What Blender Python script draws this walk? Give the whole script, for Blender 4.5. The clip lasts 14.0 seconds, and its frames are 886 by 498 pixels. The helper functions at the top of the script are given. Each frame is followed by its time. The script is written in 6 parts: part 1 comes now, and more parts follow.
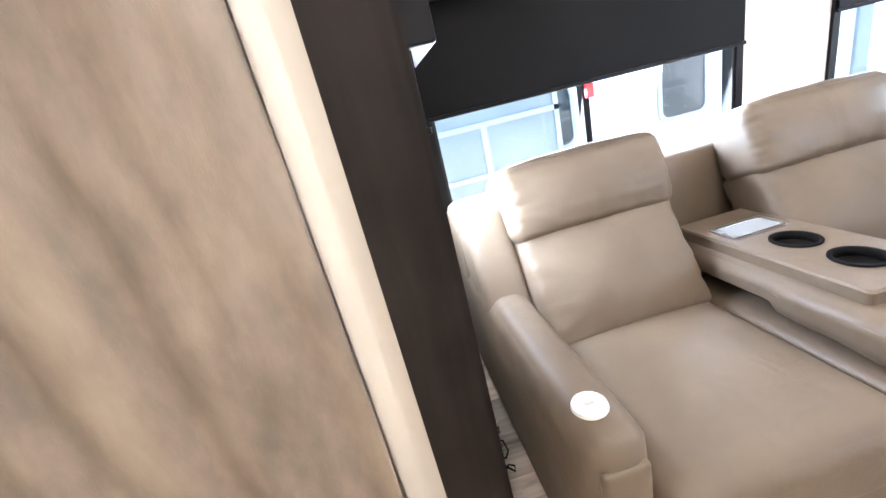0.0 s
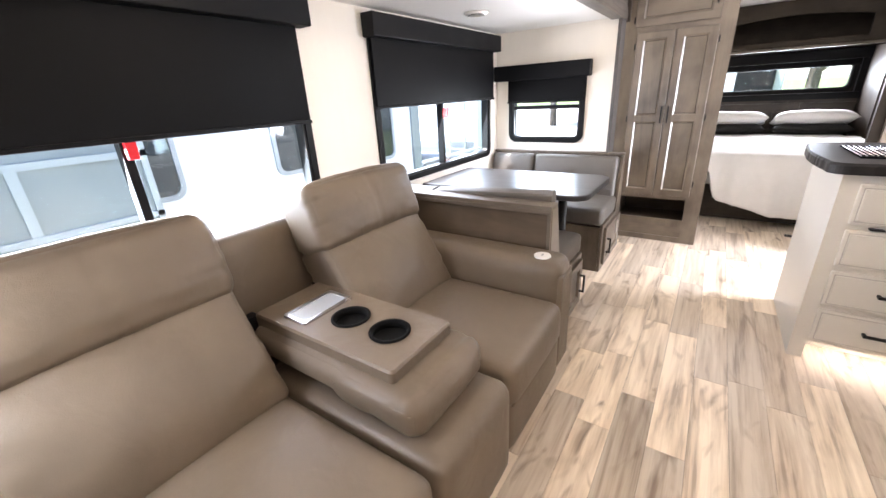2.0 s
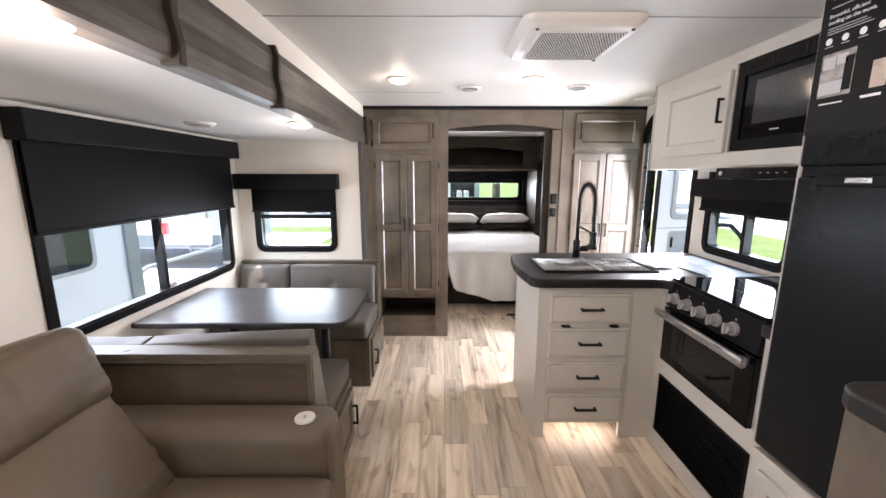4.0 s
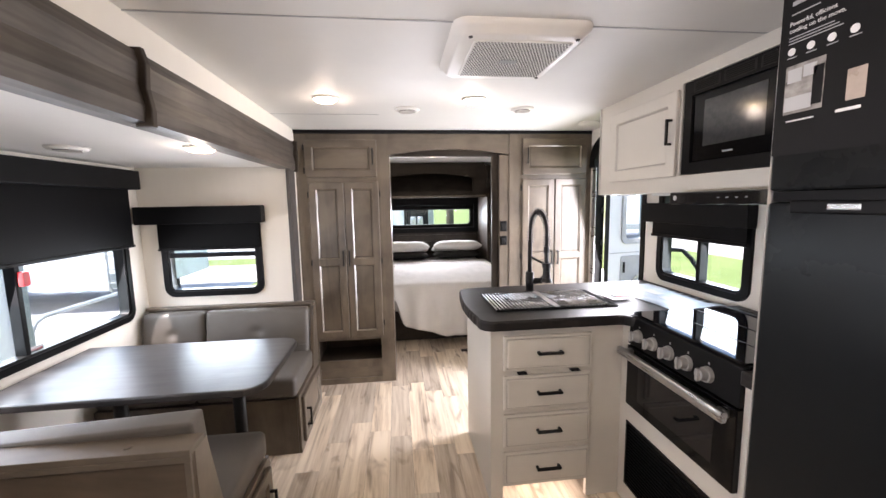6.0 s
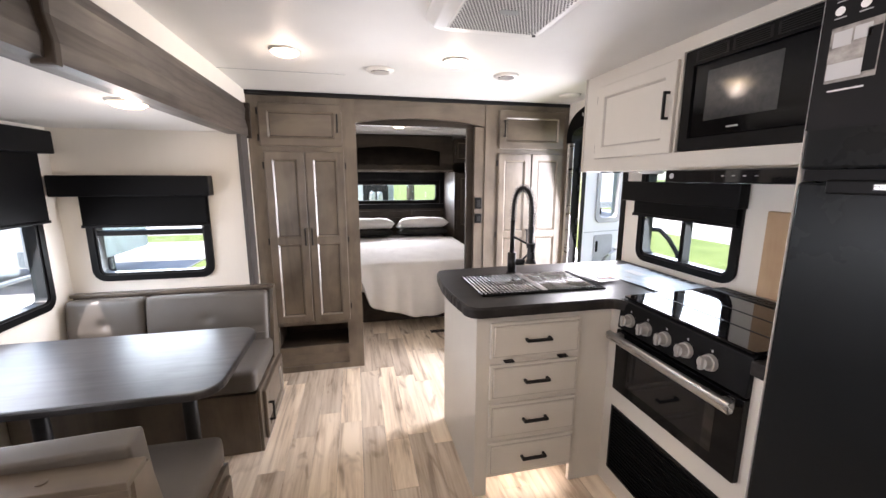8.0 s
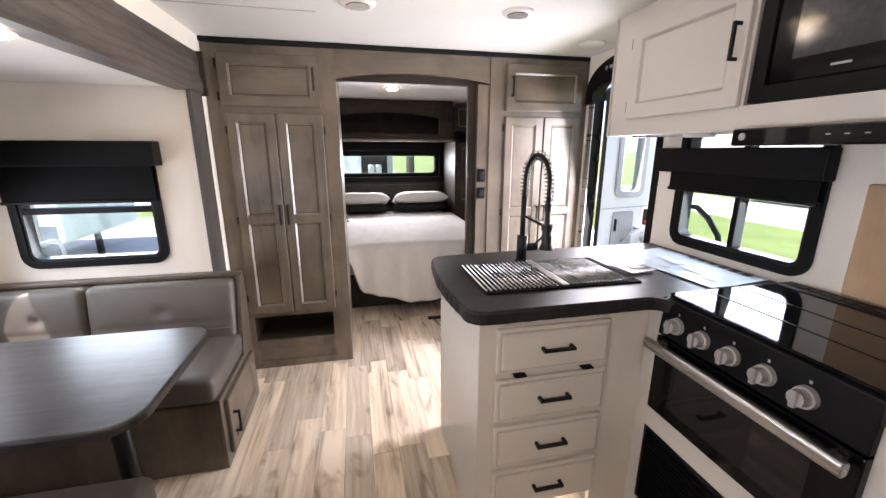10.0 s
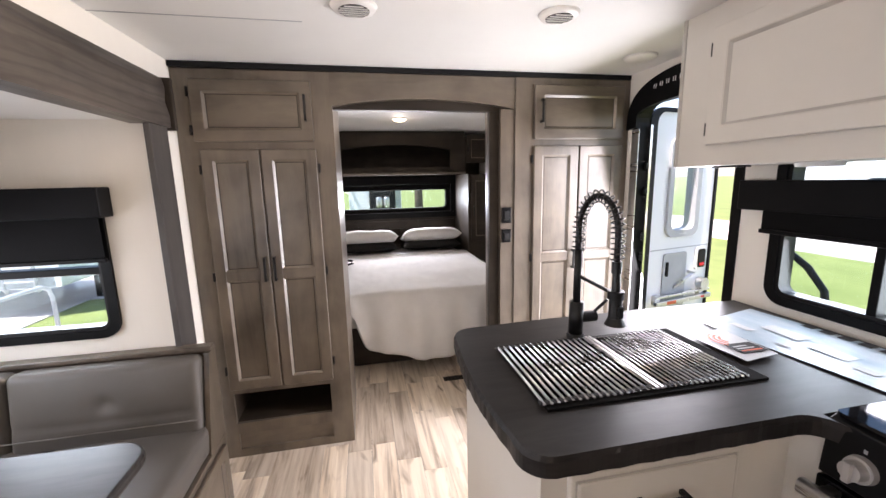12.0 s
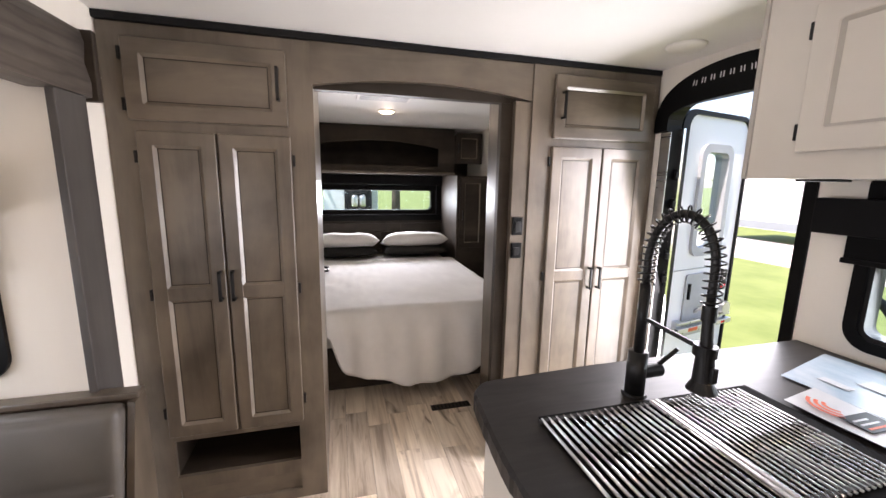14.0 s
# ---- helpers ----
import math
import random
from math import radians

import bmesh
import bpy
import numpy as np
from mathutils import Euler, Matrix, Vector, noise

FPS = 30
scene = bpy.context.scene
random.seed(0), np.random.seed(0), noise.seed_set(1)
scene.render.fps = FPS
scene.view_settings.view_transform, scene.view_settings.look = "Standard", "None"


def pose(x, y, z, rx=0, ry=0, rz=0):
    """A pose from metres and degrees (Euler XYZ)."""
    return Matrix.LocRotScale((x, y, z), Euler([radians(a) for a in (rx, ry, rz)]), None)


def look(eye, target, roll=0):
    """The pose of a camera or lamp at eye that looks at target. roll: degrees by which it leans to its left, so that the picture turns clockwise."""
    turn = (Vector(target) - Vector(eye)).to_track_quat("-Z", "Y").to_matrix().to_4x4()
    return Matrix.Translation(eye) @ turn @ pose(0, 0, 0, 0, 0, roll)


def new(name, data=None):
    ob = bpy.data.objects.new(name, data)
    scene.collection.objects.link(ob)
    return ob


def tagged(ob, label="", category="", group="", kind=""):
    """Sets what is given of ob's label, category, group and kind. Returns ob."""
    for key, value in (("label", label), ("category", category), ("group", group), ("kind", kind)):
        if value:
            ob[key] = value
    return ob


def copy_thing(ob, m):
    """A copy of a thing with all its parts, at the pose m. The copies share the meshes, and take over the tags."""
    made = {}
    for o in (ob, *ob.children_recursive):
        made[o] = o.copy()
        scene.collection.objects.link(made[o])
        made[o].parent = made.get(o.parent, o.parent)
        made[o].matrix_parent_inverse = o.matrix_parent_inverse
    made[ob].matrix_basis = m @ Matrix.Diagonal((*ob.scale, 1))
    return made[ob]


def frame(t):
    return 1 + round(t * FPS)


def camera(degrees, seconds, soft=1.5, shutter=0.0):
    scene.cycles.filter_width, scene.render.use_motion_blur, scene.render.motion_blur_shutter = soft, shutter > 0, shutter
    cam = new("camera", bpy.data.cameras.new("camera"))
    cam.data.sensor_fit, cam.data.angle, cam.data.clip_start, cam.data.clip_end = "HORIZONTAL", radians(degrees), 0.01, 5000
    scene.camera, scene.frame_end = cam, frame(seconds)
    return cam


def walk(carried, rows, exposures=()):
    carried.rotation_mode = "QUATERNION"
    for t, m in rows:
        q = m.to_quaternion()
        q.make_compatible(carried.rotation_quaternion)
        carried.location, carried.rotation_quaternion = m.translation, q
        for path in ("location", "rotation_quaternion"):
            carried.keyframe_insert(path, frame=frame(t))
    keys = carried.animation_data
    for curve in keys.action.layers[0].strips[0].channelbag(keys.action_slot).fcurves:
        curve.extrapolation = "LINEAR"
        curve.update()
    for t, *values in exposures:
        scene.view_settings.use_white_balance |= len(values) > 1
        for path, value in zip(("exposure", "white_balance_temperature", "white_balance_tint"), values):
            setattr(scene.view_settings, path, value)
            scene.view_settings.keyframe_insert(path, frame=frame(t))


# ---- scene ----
cam = camera(97.4, 14.0)
PATH = [
    (0, (0.452, 0.463, 1.208), (0.637, 2.34, 0.542), -13.8),
    (0.5, (0.49, 0.466, 1.195), (1.072, 2.222, 0.435), -11.5),
    (1, (0.602, 0.489, 1.194), (1.508, 2.098, 0.425), -8.6),
    (1.5, (0.737, 0.507, 1.233), (1.953, 1.906, 0.48), -5.9),
    (2, (0.859, 0.511, 1.252), (2.389, 1.571, 0.52), -3.2),
    (2.5, (0.944, 0.567, 1.302), (2.699, 1.255, 0.636), -1.1),
    (3, (1.0, 0.618, 1.362), (2.888, 0.943, 0.789), 0.5),
    (3.5, (1.064, 0.593, 1.394), (3.007, 0.713, 0.934), 0.7),
    (4, (1.112, 0.551, 1.43), (3.079, 0.546, 1.065), 0.1),
    (6.3, (1.413, 0.446, 1.456), (3.383, 0.19, 1.22), -0.8),
    (6.5, (1.427, 0.463, 1.463), (3.39, 0.173, 1.218), -0.3),
    (7, (1.472, 0.503, 1.461), (3.419, 0.139, 1.181), 0.6),
    (7.5, (1.519, 0.547, 1.458), (3.45, 0.127, 1.151), 0.7),
    (8, (1.578, 0.525, 1.441), (3.497, 0.093, 1.08), 0.1),
    (8.2, (1.614, 0.502, 1.438), (3.533, 0.089, 1.051), -0.3),
    (10.3, (2.012, 0.415, 1.406), (3.904, -0.006, 0.913), 0.1),
    (10.5, (2.061, 0.434, 1.419), (3.956, -0.007, 0.956), 0.1),
    (11, (2.156, 0.455, 1.431), (4.06, 0.0, 1.023), -0.6),
    (11.5, (2.261, 0.434, 1.429), (4.182, 0.027, 1.048), -1.3),
    (12, (2.399, 0.372, 1.445), (4.331, -0.011, 1.099), -1.3),
    (12.5, (2.488, 0.339, 1.442), (4.425, -0.013, 1.09), -0.7),
    (13, (2.589, 0.339, 1.441), (4.519, -0.043, 1.081), 0.1),
    (13.5, (2.699, 0.374, 1.448), (4.617, -0.066, 1.091), 0.7),
    (14, (2.773, 0.416, 1.451), (4.676, -0.098, 1.108), 1.0),
]
walk(cam, [(t, look(eye, target, roll)) for t, eye, target, roll in PATH], [(0.0, 3.20, 5750, 16), (0.5, 3.06, 5700, 15), (1.0, 3.12, 5800, 17), (1.5, 2.93, 6100, 19), (2.0, 2.55, 6300, 20), (3.0, 1.88, 6350, 21), (4.2, 1.80, 6450, 21), (7.0, 1.80, 6600, 22), (11.0, 1.62, 6600, 23), (14.0, 1.48, 6750, 23)])

# ---- sky, sun and window light ----
SUN_DIR = Vector((-0.15, 0.34, 0.93)).normalized()
world = bpy.data.worlds.new("world")
scene.world = world
world.use_nodes = True
wn = world.node_tree
sky = wn.nodes.new("ShaderNodeTexSky")
sky.sky_type, sky.sun_disc = "NISHITA", False
sky.sun_elevation = math.asin(SUN_DIR.z)
sky.sun_rotation = math.atan2(SUN_DIR.x, SUN_DIR.y)
wn.links.new(sky.outputs["Color"], wn.nodes["Background"].inputs["Color"])
wn.nodes["Background"].inputs["Strength"].default_value = 0.15
sun = new("sun", bpy.data.lights.new("sun", "SUN"))
sun.data.energy, sun.data.angle, sun.data.color = 5.0, radians(0.6), (1.0, 0.95, 0.88)
sun.matrix_world = look((0, 0, 20), (-SUN_DIR.x, -SUN_DIR.y, 20 - SUN_DIR.z))


def area(name, eye, target, sx, sy, watts, color=(1, 1, 1), spread=130):
    lamp = new(name, bpy.data.lights.new(name, "AREA"))
    lamp.data.shape, lamp.data.size, lamp.data.size_y = "RECTANGLE", sx, sy
    lamp.data.energy, lamp.data.color = watts, color
    lamp.data.spread = radians(spread)
    lamp.matrix_world = look(eye, target)
    return lamp


DAY = (0.93, 0.97, 1.0)
area("window_light_sofa", (1.39, 2.186, 0.98), (1.39, 0.8, 0.50), 1.36, 0.34, 9.0, DAY, 150)
area("window_light_dinette", (3.31, 2.186, 0.98), (3.31, 0.8, 0.50), 1.3, 0.42, 4.6, DAY, 150)
area("window_light_end", (4.216, 1.70, 1.0), (3.2, 1.70, 0.8), 0.50, 0.24, 2.0, DAY, 165)
area("window_light_kitchen", (3.26, -1.178, 1.1), (3.26, -0.2, 0.9), 0.52, 0.20, 1.4, DAY, 165)
area("window_light_bed", (7.468, 0.0, 1.23), (5.0, 0.0, 1.0), 1.2, 0.2, 10.0, DAY, 165)
area("window_light_rear", (0.498, 1.70, 1.0), (1.5, 1.70, 0.3), 0.50, 0.24, 2.4, DAY)
area("door_light", (4.06, -1.195, 0.88), (4.06, 0.6, 0.38), 0.60, 1.55, 16.5, DAY, 174)

# ---- materials ----


def material(name, color, rough=0.5, metal=0.0, spec=0.5):
    m = bpy.data.materials.new(name)
    m.use_nodes = True
    b = m.node_tree.nodes["Principled BSDF"]
    b.inputs["Base Color"].default_value = (*color, 1)
    b.inputs["Roughness"].default_value = rough
    b.inputs["Metallic"].default_value = metal
    b.inputs["Specular IOR Level"].default_value = spec
    return m


def nd(m, kind, **values):
    n = m.node_tree.nodes.new(kind)
    for k, v in values.items():
        n.inputs[k.replace("_", " ")].default_value = v
    return n


def ln(m, a, b):
    m.node_tree.links.new(a, b)


def bsdf(m):
    return m.node_tree.nodes["Principled BSDF"]


def mapped(m, scale, where="Position"):
    geo = m.node_tree.nodes.new("ShaderNodeNewGeometry")
    mp = m.node_tree.nodes.new("ShaderNodeMapping")
    mp.inputs["Scale"].default_value = scale
    ln(m, geo.outputs[where], mp.inputs["Vector"])
    return mp


def ramp(m, fac, stops):
    r = m.node_tree.nodes.new("ShaderNodeValToRGB")
    while len(r.color_ramp.elements) < len(stops):
        r.color_ramp.elements.new(0.5)
    for e, (p, c) in zip(r.color_ramp.elements, stops):
        e.position, e.color = p, (*c, 1)
    ln(m, fac, r.inputs["Fac"])
    return r


def bump(m, height, strength, distance=0.002):
    b = nd(m, "ShaderNodeBump", Strength=strength, Distance=distance)
    ln(m, height, b.inputs["Height"])
    ln(m, b.outputs["Normal"], bsdf(m).inputs["Normal"])


def mottled(name, dark, light, scale, rough, stretch=(1, 1, 1), fine=180, strength=0.15, metal=0.0, spec=0.5):
    """Two scales of variation: broad patches in the colour, fine grain in the relief."""
    m = material(name, light, rough, metal, spec)
    mp = mapped(m, stretch)
    n = nd(m, "ShaderNodeTexNoise", Scale=scale, Detail=6.0, Roughness=0.6)
    ln(m, mp.outputs["Vector"], n.inputs["Vector"])
    r = ramp(m, n.outputs["Fac"], [(0.3, dark), (0.7, light)])
    ln(m, r.outputs["Color"], bsdf(m).inputs["Base Color"])
    f = nd(m, "ShaderNodeTexNoise", Scale=fine, Detail=3.0)
    ln(m, mp.outputs["Vector"], f.inputs["Vector"])
    bump(m, f.outputs["Fac"], strength)
    rr = nd(m, "ShaderNodeMapRange", From_Min=0.3, From_Max=0.7, To_Min=rough - 0.06, To_Max=rough + 0.06)
    ln(m, n.outputs["Fac"], rr.inputs["Value"])
    ln(m, rr.outputs["Result"], bsdf(m).inputs["Roughness"])
    return m


def wood(name, dark, light, rough, stretch, scale=3.0, spec=0.5):
    """Grain stretched along one axis, with blotchy stain."""
    m = material(name, light, rough, 0, spec)
    mp = mapped(m, stretch)
    g = nd(m, "ShaderNodeTexNoise", Scale=scale, Detail=8.0, Roughness=0.65, Distortion=0.6)
    ln(m, mp.outputs["Vector"], g.inputs["Vector"])
    mp2 = mapped(m, (1, 1, 1))
    blot = nd(m, "ShaderNodeTexNoise", Scale=5.0, Detail=3.0)
    ln(m, mp2.outputs["Vector"], blot.inputs["Vector"])
    mix = nd(m, "ShaderNodeMath")
    mix.operation = "MULTIPLY_ADD"
    mix.inputs[1].default_value = 0.55
    ln(m, g.outputs["Fac"], mix.inputs[0])
    half = nd(m, "ShaderNodeMath")
    half.operation = "MULTIPLY"
    half.inputs[1].default_value = 0.45
    ln(m, blot.outputs["Fac"], half.inputs[0])
    ln(m, half.outputs[0], mix.inputs[2])
    r = ramp(m, mix.outputs[0], [(0.37, dark), (0.61, light)])
    ln(m, r.outputs["Color"], bsdf(m).inputs["Base Color"])
    bump(m, g.outputs["Fac"], 0.12)
    return m


M_WALL = mottled("wall_panel", (0.76, 0.722, 0.65), (0.83, 0.792, 0.715), 3.0, 0.6, (1, 1, 0.25), 140, 0.12)
M_CEIL = mottled("ceiling_panel", (0.71, 0.705, 0.68), (0.77, 0.765, 0.735), 2.0, 0.55, (1, 1, 1), 60, 0.05)
# Lifted grey of the microwave window is a reflection held in the colour.
M_SCREEN = mottled("microwave_glass_sheen", (0.030, 0.031, 0.032), (0.045, 0.046, 0.047), 40.0, 0.10, (1, 1, 1), 400, 0.02)
M_GREYMESH = mottled("grille_mesh", (0.10, 0.10, 0.10), (0.18, 0.18, 0.175), 30.0, 0.6)
M_CAB = wood("stained_maple", (0.056, 0.043, 0.031), (0.148, 0.117, 0.086), 0.34, (2.2, 2.2, 0.35))
M_CABH = wood("stained_maple_level", (0.056, 0.043, 0.031), (0.148, 0.117, 0.086), 0.34, (2.2, 0.35, 2.2))
# Dark wood, toned down further to keep the dim bedroom dark.
M_CABDARK = wood("near_black_wood", (0.020, 0.015, 0.011), (0.046, 0.035, 0.026), 0.5, (2.2, 0.4, 2.2), 3.0, 0.25)
M_WHITECAB = mottled("cream_cabinet_foil", (0.56, 0.53, 0.475), (0.62, 0.59, 0.53), 2.0, 0.4, (1, 1, 1), 120, 0.05)
M_GLAZE = mottled("cream_cabinet_glaze", (0.38, 0.36, 0.32), (0.46, 0.435, 0.39), 8.0, 0.42, (1, 1, 1), 120, 0.05)
M_BEAM = wood("slide_fascia_oak", (0.042, 0.035, 0.030), (0.120, 0.101, 0.086), 0.45, (0.25, 3.0, 3.0), 6.0)
cathedral = nd(M_BEAM, "ShaderNodeTexWave", Scale=9.0, Distortion=7.0, Detail=3.0, Detail_Scale=0.8)
cathedral.bands_direction = "Z"
ln(M_BEAM, mapped(M_BEAM, (0.35, 1.0, 1.0)).outputs["Vector"], cathedral.inputs["Vector"])
grain_tone = ramp(M_BEAM, cathedral.outputs["Fac"], [(0.0, (0.66, 0.64, 0.62)), (0.35, (1, 1, 1))])
grained = M_BEAM.node_tree.nodes.new("ShaderNodeMix")
grained.data_type, grained.blend_type = "RGBA", "MULTIPLY"
grained.inputs["Factor"].default_value = 0.8
ln(M_BEAM, bsdf(M_BEAM).inputs["Base Color"].links[0].from_socket, grained.inputs["A"])
ln(M_BEAM, grain_tone.outputs["Color"], grained.inputs["B"])
ln(M_BEAM, grained.outputs["Result"], bsdf(M_BEAM).inputs["Base Color"])
M_TRIM = wood("slide_trim_grey", (0.046, 0.041, 0.038), (0.078, 0.070, 0.064), 0.5, (3.0, 3.0, 0.25), 5.0)
M_TRIMDARK = wood("slide_trim_brown", (0.010, 0.008, 0.007), (0.021, 0.017, 0.0145), 0.6, (3.0, 3.0, 0.25), 5.0, 0.12)
# Moulding wood is lighter than the doors, with part of its highlight coloured in.
M_MOULD = wood("highlit_maple_moulding", (0.10, 0.081, 0.062), (0.185, 0.152, 0.118), 0.22, (2.2, 2.2, 0.35))
for stained in (M_CAB, M_CABH):
    bsdf(stained).inputs["Coat Weight"].default_value = 0.3
    bsdf(stained).inputs["Coat Roughness"].default_value = 0.34
bsdf(M_MOULD).inputs["Coat Weight"].default_value = 0.4
bsdf(M_MOULD).inputs["Coat Roughness"].default_value = 0.28
M_COUNTER = wood("charcoal_laminate", (0.011, 0.0100, 0.0097), (0.028, 0.0255, 0.0245), 0.40, (3.0, 0.5, 3.0), 9.0, 0.22)
M_TABLE = wood("charcoal_table_laminate", (0.008, 0.0075, 0.0075), (0.046, 0.044, 0.045), 0.36, (5.0, 0.45, 3.0), 6.0, 0.45)
M_LEATHER = mottled("taupe_leather", (0.112, 0.086, 0.060), (0.144, 0.112, 0.079), 4.0, 0.46, (1, 1, 1), 420, 0.28, 0.0, 0.42)
soft = nd(M_LEATHER, "ShaderNodeTexNoise", Scale=11.0, Detail=3.0, Distortion=0.8)
ln(M_LEATHER, mapped(M_LEATHER, (1, 1, 1)).outputs["Vector"], soft.inputs["Vector"])
fine_bump = bsdf(M_LEATHER).inputs["Normal"].links[0].from_node
soft_bump = nd(M_LEATHER, "ShaderNodeBump", Strength=0.25, Distance=0.012)
ln(M_LEATHER, soft.outputs["Fac"], soft_bump.inputs["Height"])
ln(M_LEATHER, soft_bump.outputs["Normal"], fine_bump.inputs["Normal"])
M_VINYL = mottled("grey_taupe_vinyl", (0.080, 0.071, 0.061), (0.104, 0.093, 0.081), 4.0, 0.46, (1, 1, 1), 350, 0.2)
M_BLACK = mottled("black_plastic", (0.0025, 0.0025, 0.003), (0.0045, 0.0045, 0.005), 20.0, 0.38, (1, 1, 1), 300, 0.05, 0.0, 0.14)
M_BLACKMETAL = mottled("matte_black_metal", (0.004, 0.004, 0.004), (0.008, 0.008, 0.008), 20.0, 0.4, (1, 1, 1), 300, 0.05, 0.0, 0.32)
M_SHADE = mottled("black_shade_cloth", (0.0020, 0.0021, 0.0025), (0.0032, 0.0033, 0.0038), 3.0, 0.5, (1, 1, 1), 500, 0.2, 0.0, 0.10)
M_VALANCE = mottled("black_valance", (0.0028, 0.003, 0.0036), (0.0042, 0.0044, 0.0052), 6.0, 0.5, (1, 1, 1), 300, 0.15, 0.0, 0.15)
M_GLOSS = material("black_glass", (0.006, 0.006, 0.007), 0.05)
M_DARKGLASS = material("smoked_oven_glass", (0.0025, 0.0025, 0.003), 0.1, 0, 0.2)
M_FRIDGE = mottled("fridge_black_steel", (0.0060, 0.0072, 0.0080), (0.0085, 0.0098, 0.0108), 2.0, 0.3, (1, 1, 1), 600, 0.03, 0.0, 0.15)
M_STEEL = mottled("brushed_steel", (0.5, 0.5, 0.5), (0.62, 0.62, 0.62), 8.0, 0.3, (0.3, 4, 4), 200, 0.1, 1.0)
M_ROD = mottled("bright_rod_steel", (0.46, 0.46, 0.455), (0.58, 0.58, 0.57), 8.0, 0.28, (1, 1, 1), 200, 0.04, 0.9)
M_KNOB = mottled("grey_knob", (0.42, 0.41, 0.4), (0.5, 0.49, 0.48), 12.0, 0.35, (1, 1, 1), 200, 0.05, 0.6)
M_WHITEPL = mottled("white_plastic", (0.74, 0.73, 0.7), (0.8, 0.79, 0.76), 4.0, 0.4, (1, 1, 1), 200, 0.04)
M_GREYPL = mottled("grey_plastic", (0.34, 0.35, 0.36), (0.42, 0.43, 0.44), 6.0, 0.45, (1, 1, 1), 200, 0.06)
M_LINEN = mottled("white_linen", (0.76, 0.75, 0.73), (0.84, 0.83, 0.81), 5.0, 0.8, (1, 1, 1), 260, 0.35)
M_CURTAIN = mottled("taupe_curtain", (0.155, 0.126, 0.097), (0.325, 0.266, 0.207), 5.0, 0.6, (1.5, 1, 0.55), 240, 0.3)
M_BLACKCLOTH = mottled("black_cloth", (0.008, 0.008, 0.008), (0.015, 0.015, 0.015), 20.0, 0.85)
M_GRASS = mottled("mown_grass", (0.10, 0.135, 0.028), (0.17, 0.205, 0.06), 0.9, 0.9, (1, 1, 1), 25, 0.8)
M_GRAVEL = mottled("pale_gravel", (0.42, 0.38, 0.35), (0.55, 0.5, 0.47), 1.2, 0.9, (1, 1, 1), 40, 0.6)
M_RVWHITE = mottled("trailer_gelcoat", (0.72, 0.73, 0.74), (0.78, 0.79, 0.8), 0.6, 0.3, (1, 1, 1), 30, 0.02)
M_RVGREY = mottled("trailer_grey", (0.20, 0.225, 0.235), (0.26, 0.285, 0.295), 0.8, 0.35, (1, 1, 1), 30, 0.03)
M_RVTRIM = mottled("trailer_pale_trim", (0.36, 0.385, 0.395), (0.42, 0.445, 0.455), 0.8, 0.4, (1, 1, 1), 30, 0.03)
M_RVGLASS = material("trailer_tinted_glass", (0.02, 0.025, 0.03), 0.06)
M_TYRE = mottled("tyre_rubber", (0.015, 0.015, 0.015), (0.03, 0.03, 0.03), 6.0, 0.8)
M_BARK = mottled("bark", (0.06, 0.045, 0.032), (0.14, 0.11, 0.085), 6.0, 0.9, (2, 2, 0.4), 40, 0.9)
M_LEAF = mottled("leaf_green", (0.045, 0.085, 0.02), (0.10, 0.15, 0.04), 2.0, 0.7)
M_RED = material("red_lens", (0.5, 0.015, 0.02), 0.25)
M_ORANGE = material("orange_print", (0.62, 0.10, 0.03), 0.5)
M_PAPERBLUE = mottled("blue_white_print", (0.22, 0.32, 0.40), (0.44, 0.49, 0.52), 9.0, 0.35, (1, 2, 1), 20, 0.0)
M_PAPER = mottled("white_paper", (0.44, 0.45, 0.46), (0.52, 0.53, 0.54), 6.0, 0.4, (1, 1, 1), 60, 0.03)
M_PRINTDARK = material("dark_print", (0.006, 0.006, 0.007), 0.45, 0, 0.2)
M_PRINTWHITE = material("white_print", (0.8, 0.8, 0.8), 0.5)
M_PRINTGREY = mottled("photo_print", (0.10, 0.095, 0.09), (0.42, 0.40, 0.38), 22.0, 0.3, (1, 1, 1.4), 60, 0.0)
M_CAPWOOD = wood("tan_cap_wood", (0.078, 0.062, 0.046), (0.132, 0.107, 0.080), 0.45, (2.2, 0.35, 2.2))
M_REAR = wood("brown_panel", (0.062, 0.046, 0.032), (0.110, 0.083, 0.058), 0.65, (2.2, 0.35, 2.2), 3.0, 0.25)
M_PRINTTAN = mottled("tan_print", (0.40, 0.33, 0.28), (0.52, 0.44, 0.38), 14.0, 0.3, (1, 1, 1), 60, 0.0)
M_BOARD = wood("pale_board", (0.42, 0.27, 0.15), (0.55, 0.38, 0.23), 0.6, (3, 3, 0.4))
# Steel plate coloured pale: the window it mirrors is put into the colour.
M_PLATE = material("window_glint_plate", (0.33, 0.36, 0.38), 0.22)
M_HOLE = material("black_well", (0.004, 0.004, 0.004), 0.9, 0, 0.1)
M_CHROME = material("chrome", (0.8, 0.8, 0.8), 0.12, 1.0)


def glow(name, color, strength):
    m = material(name, color, 0.4)
    bsdf(m).inputs["Emission Color"].default_value = (*color, 1)
    bsdf(m).inputs["Emission Strength"].default_value = strength
    return m


M_LAMP = glow("lamp_diffuser", (1.0, 0.80, 0.48), 5.0)
M_LED = glow("led_strip", (1.0, 0.89, 0.76), 4.0)


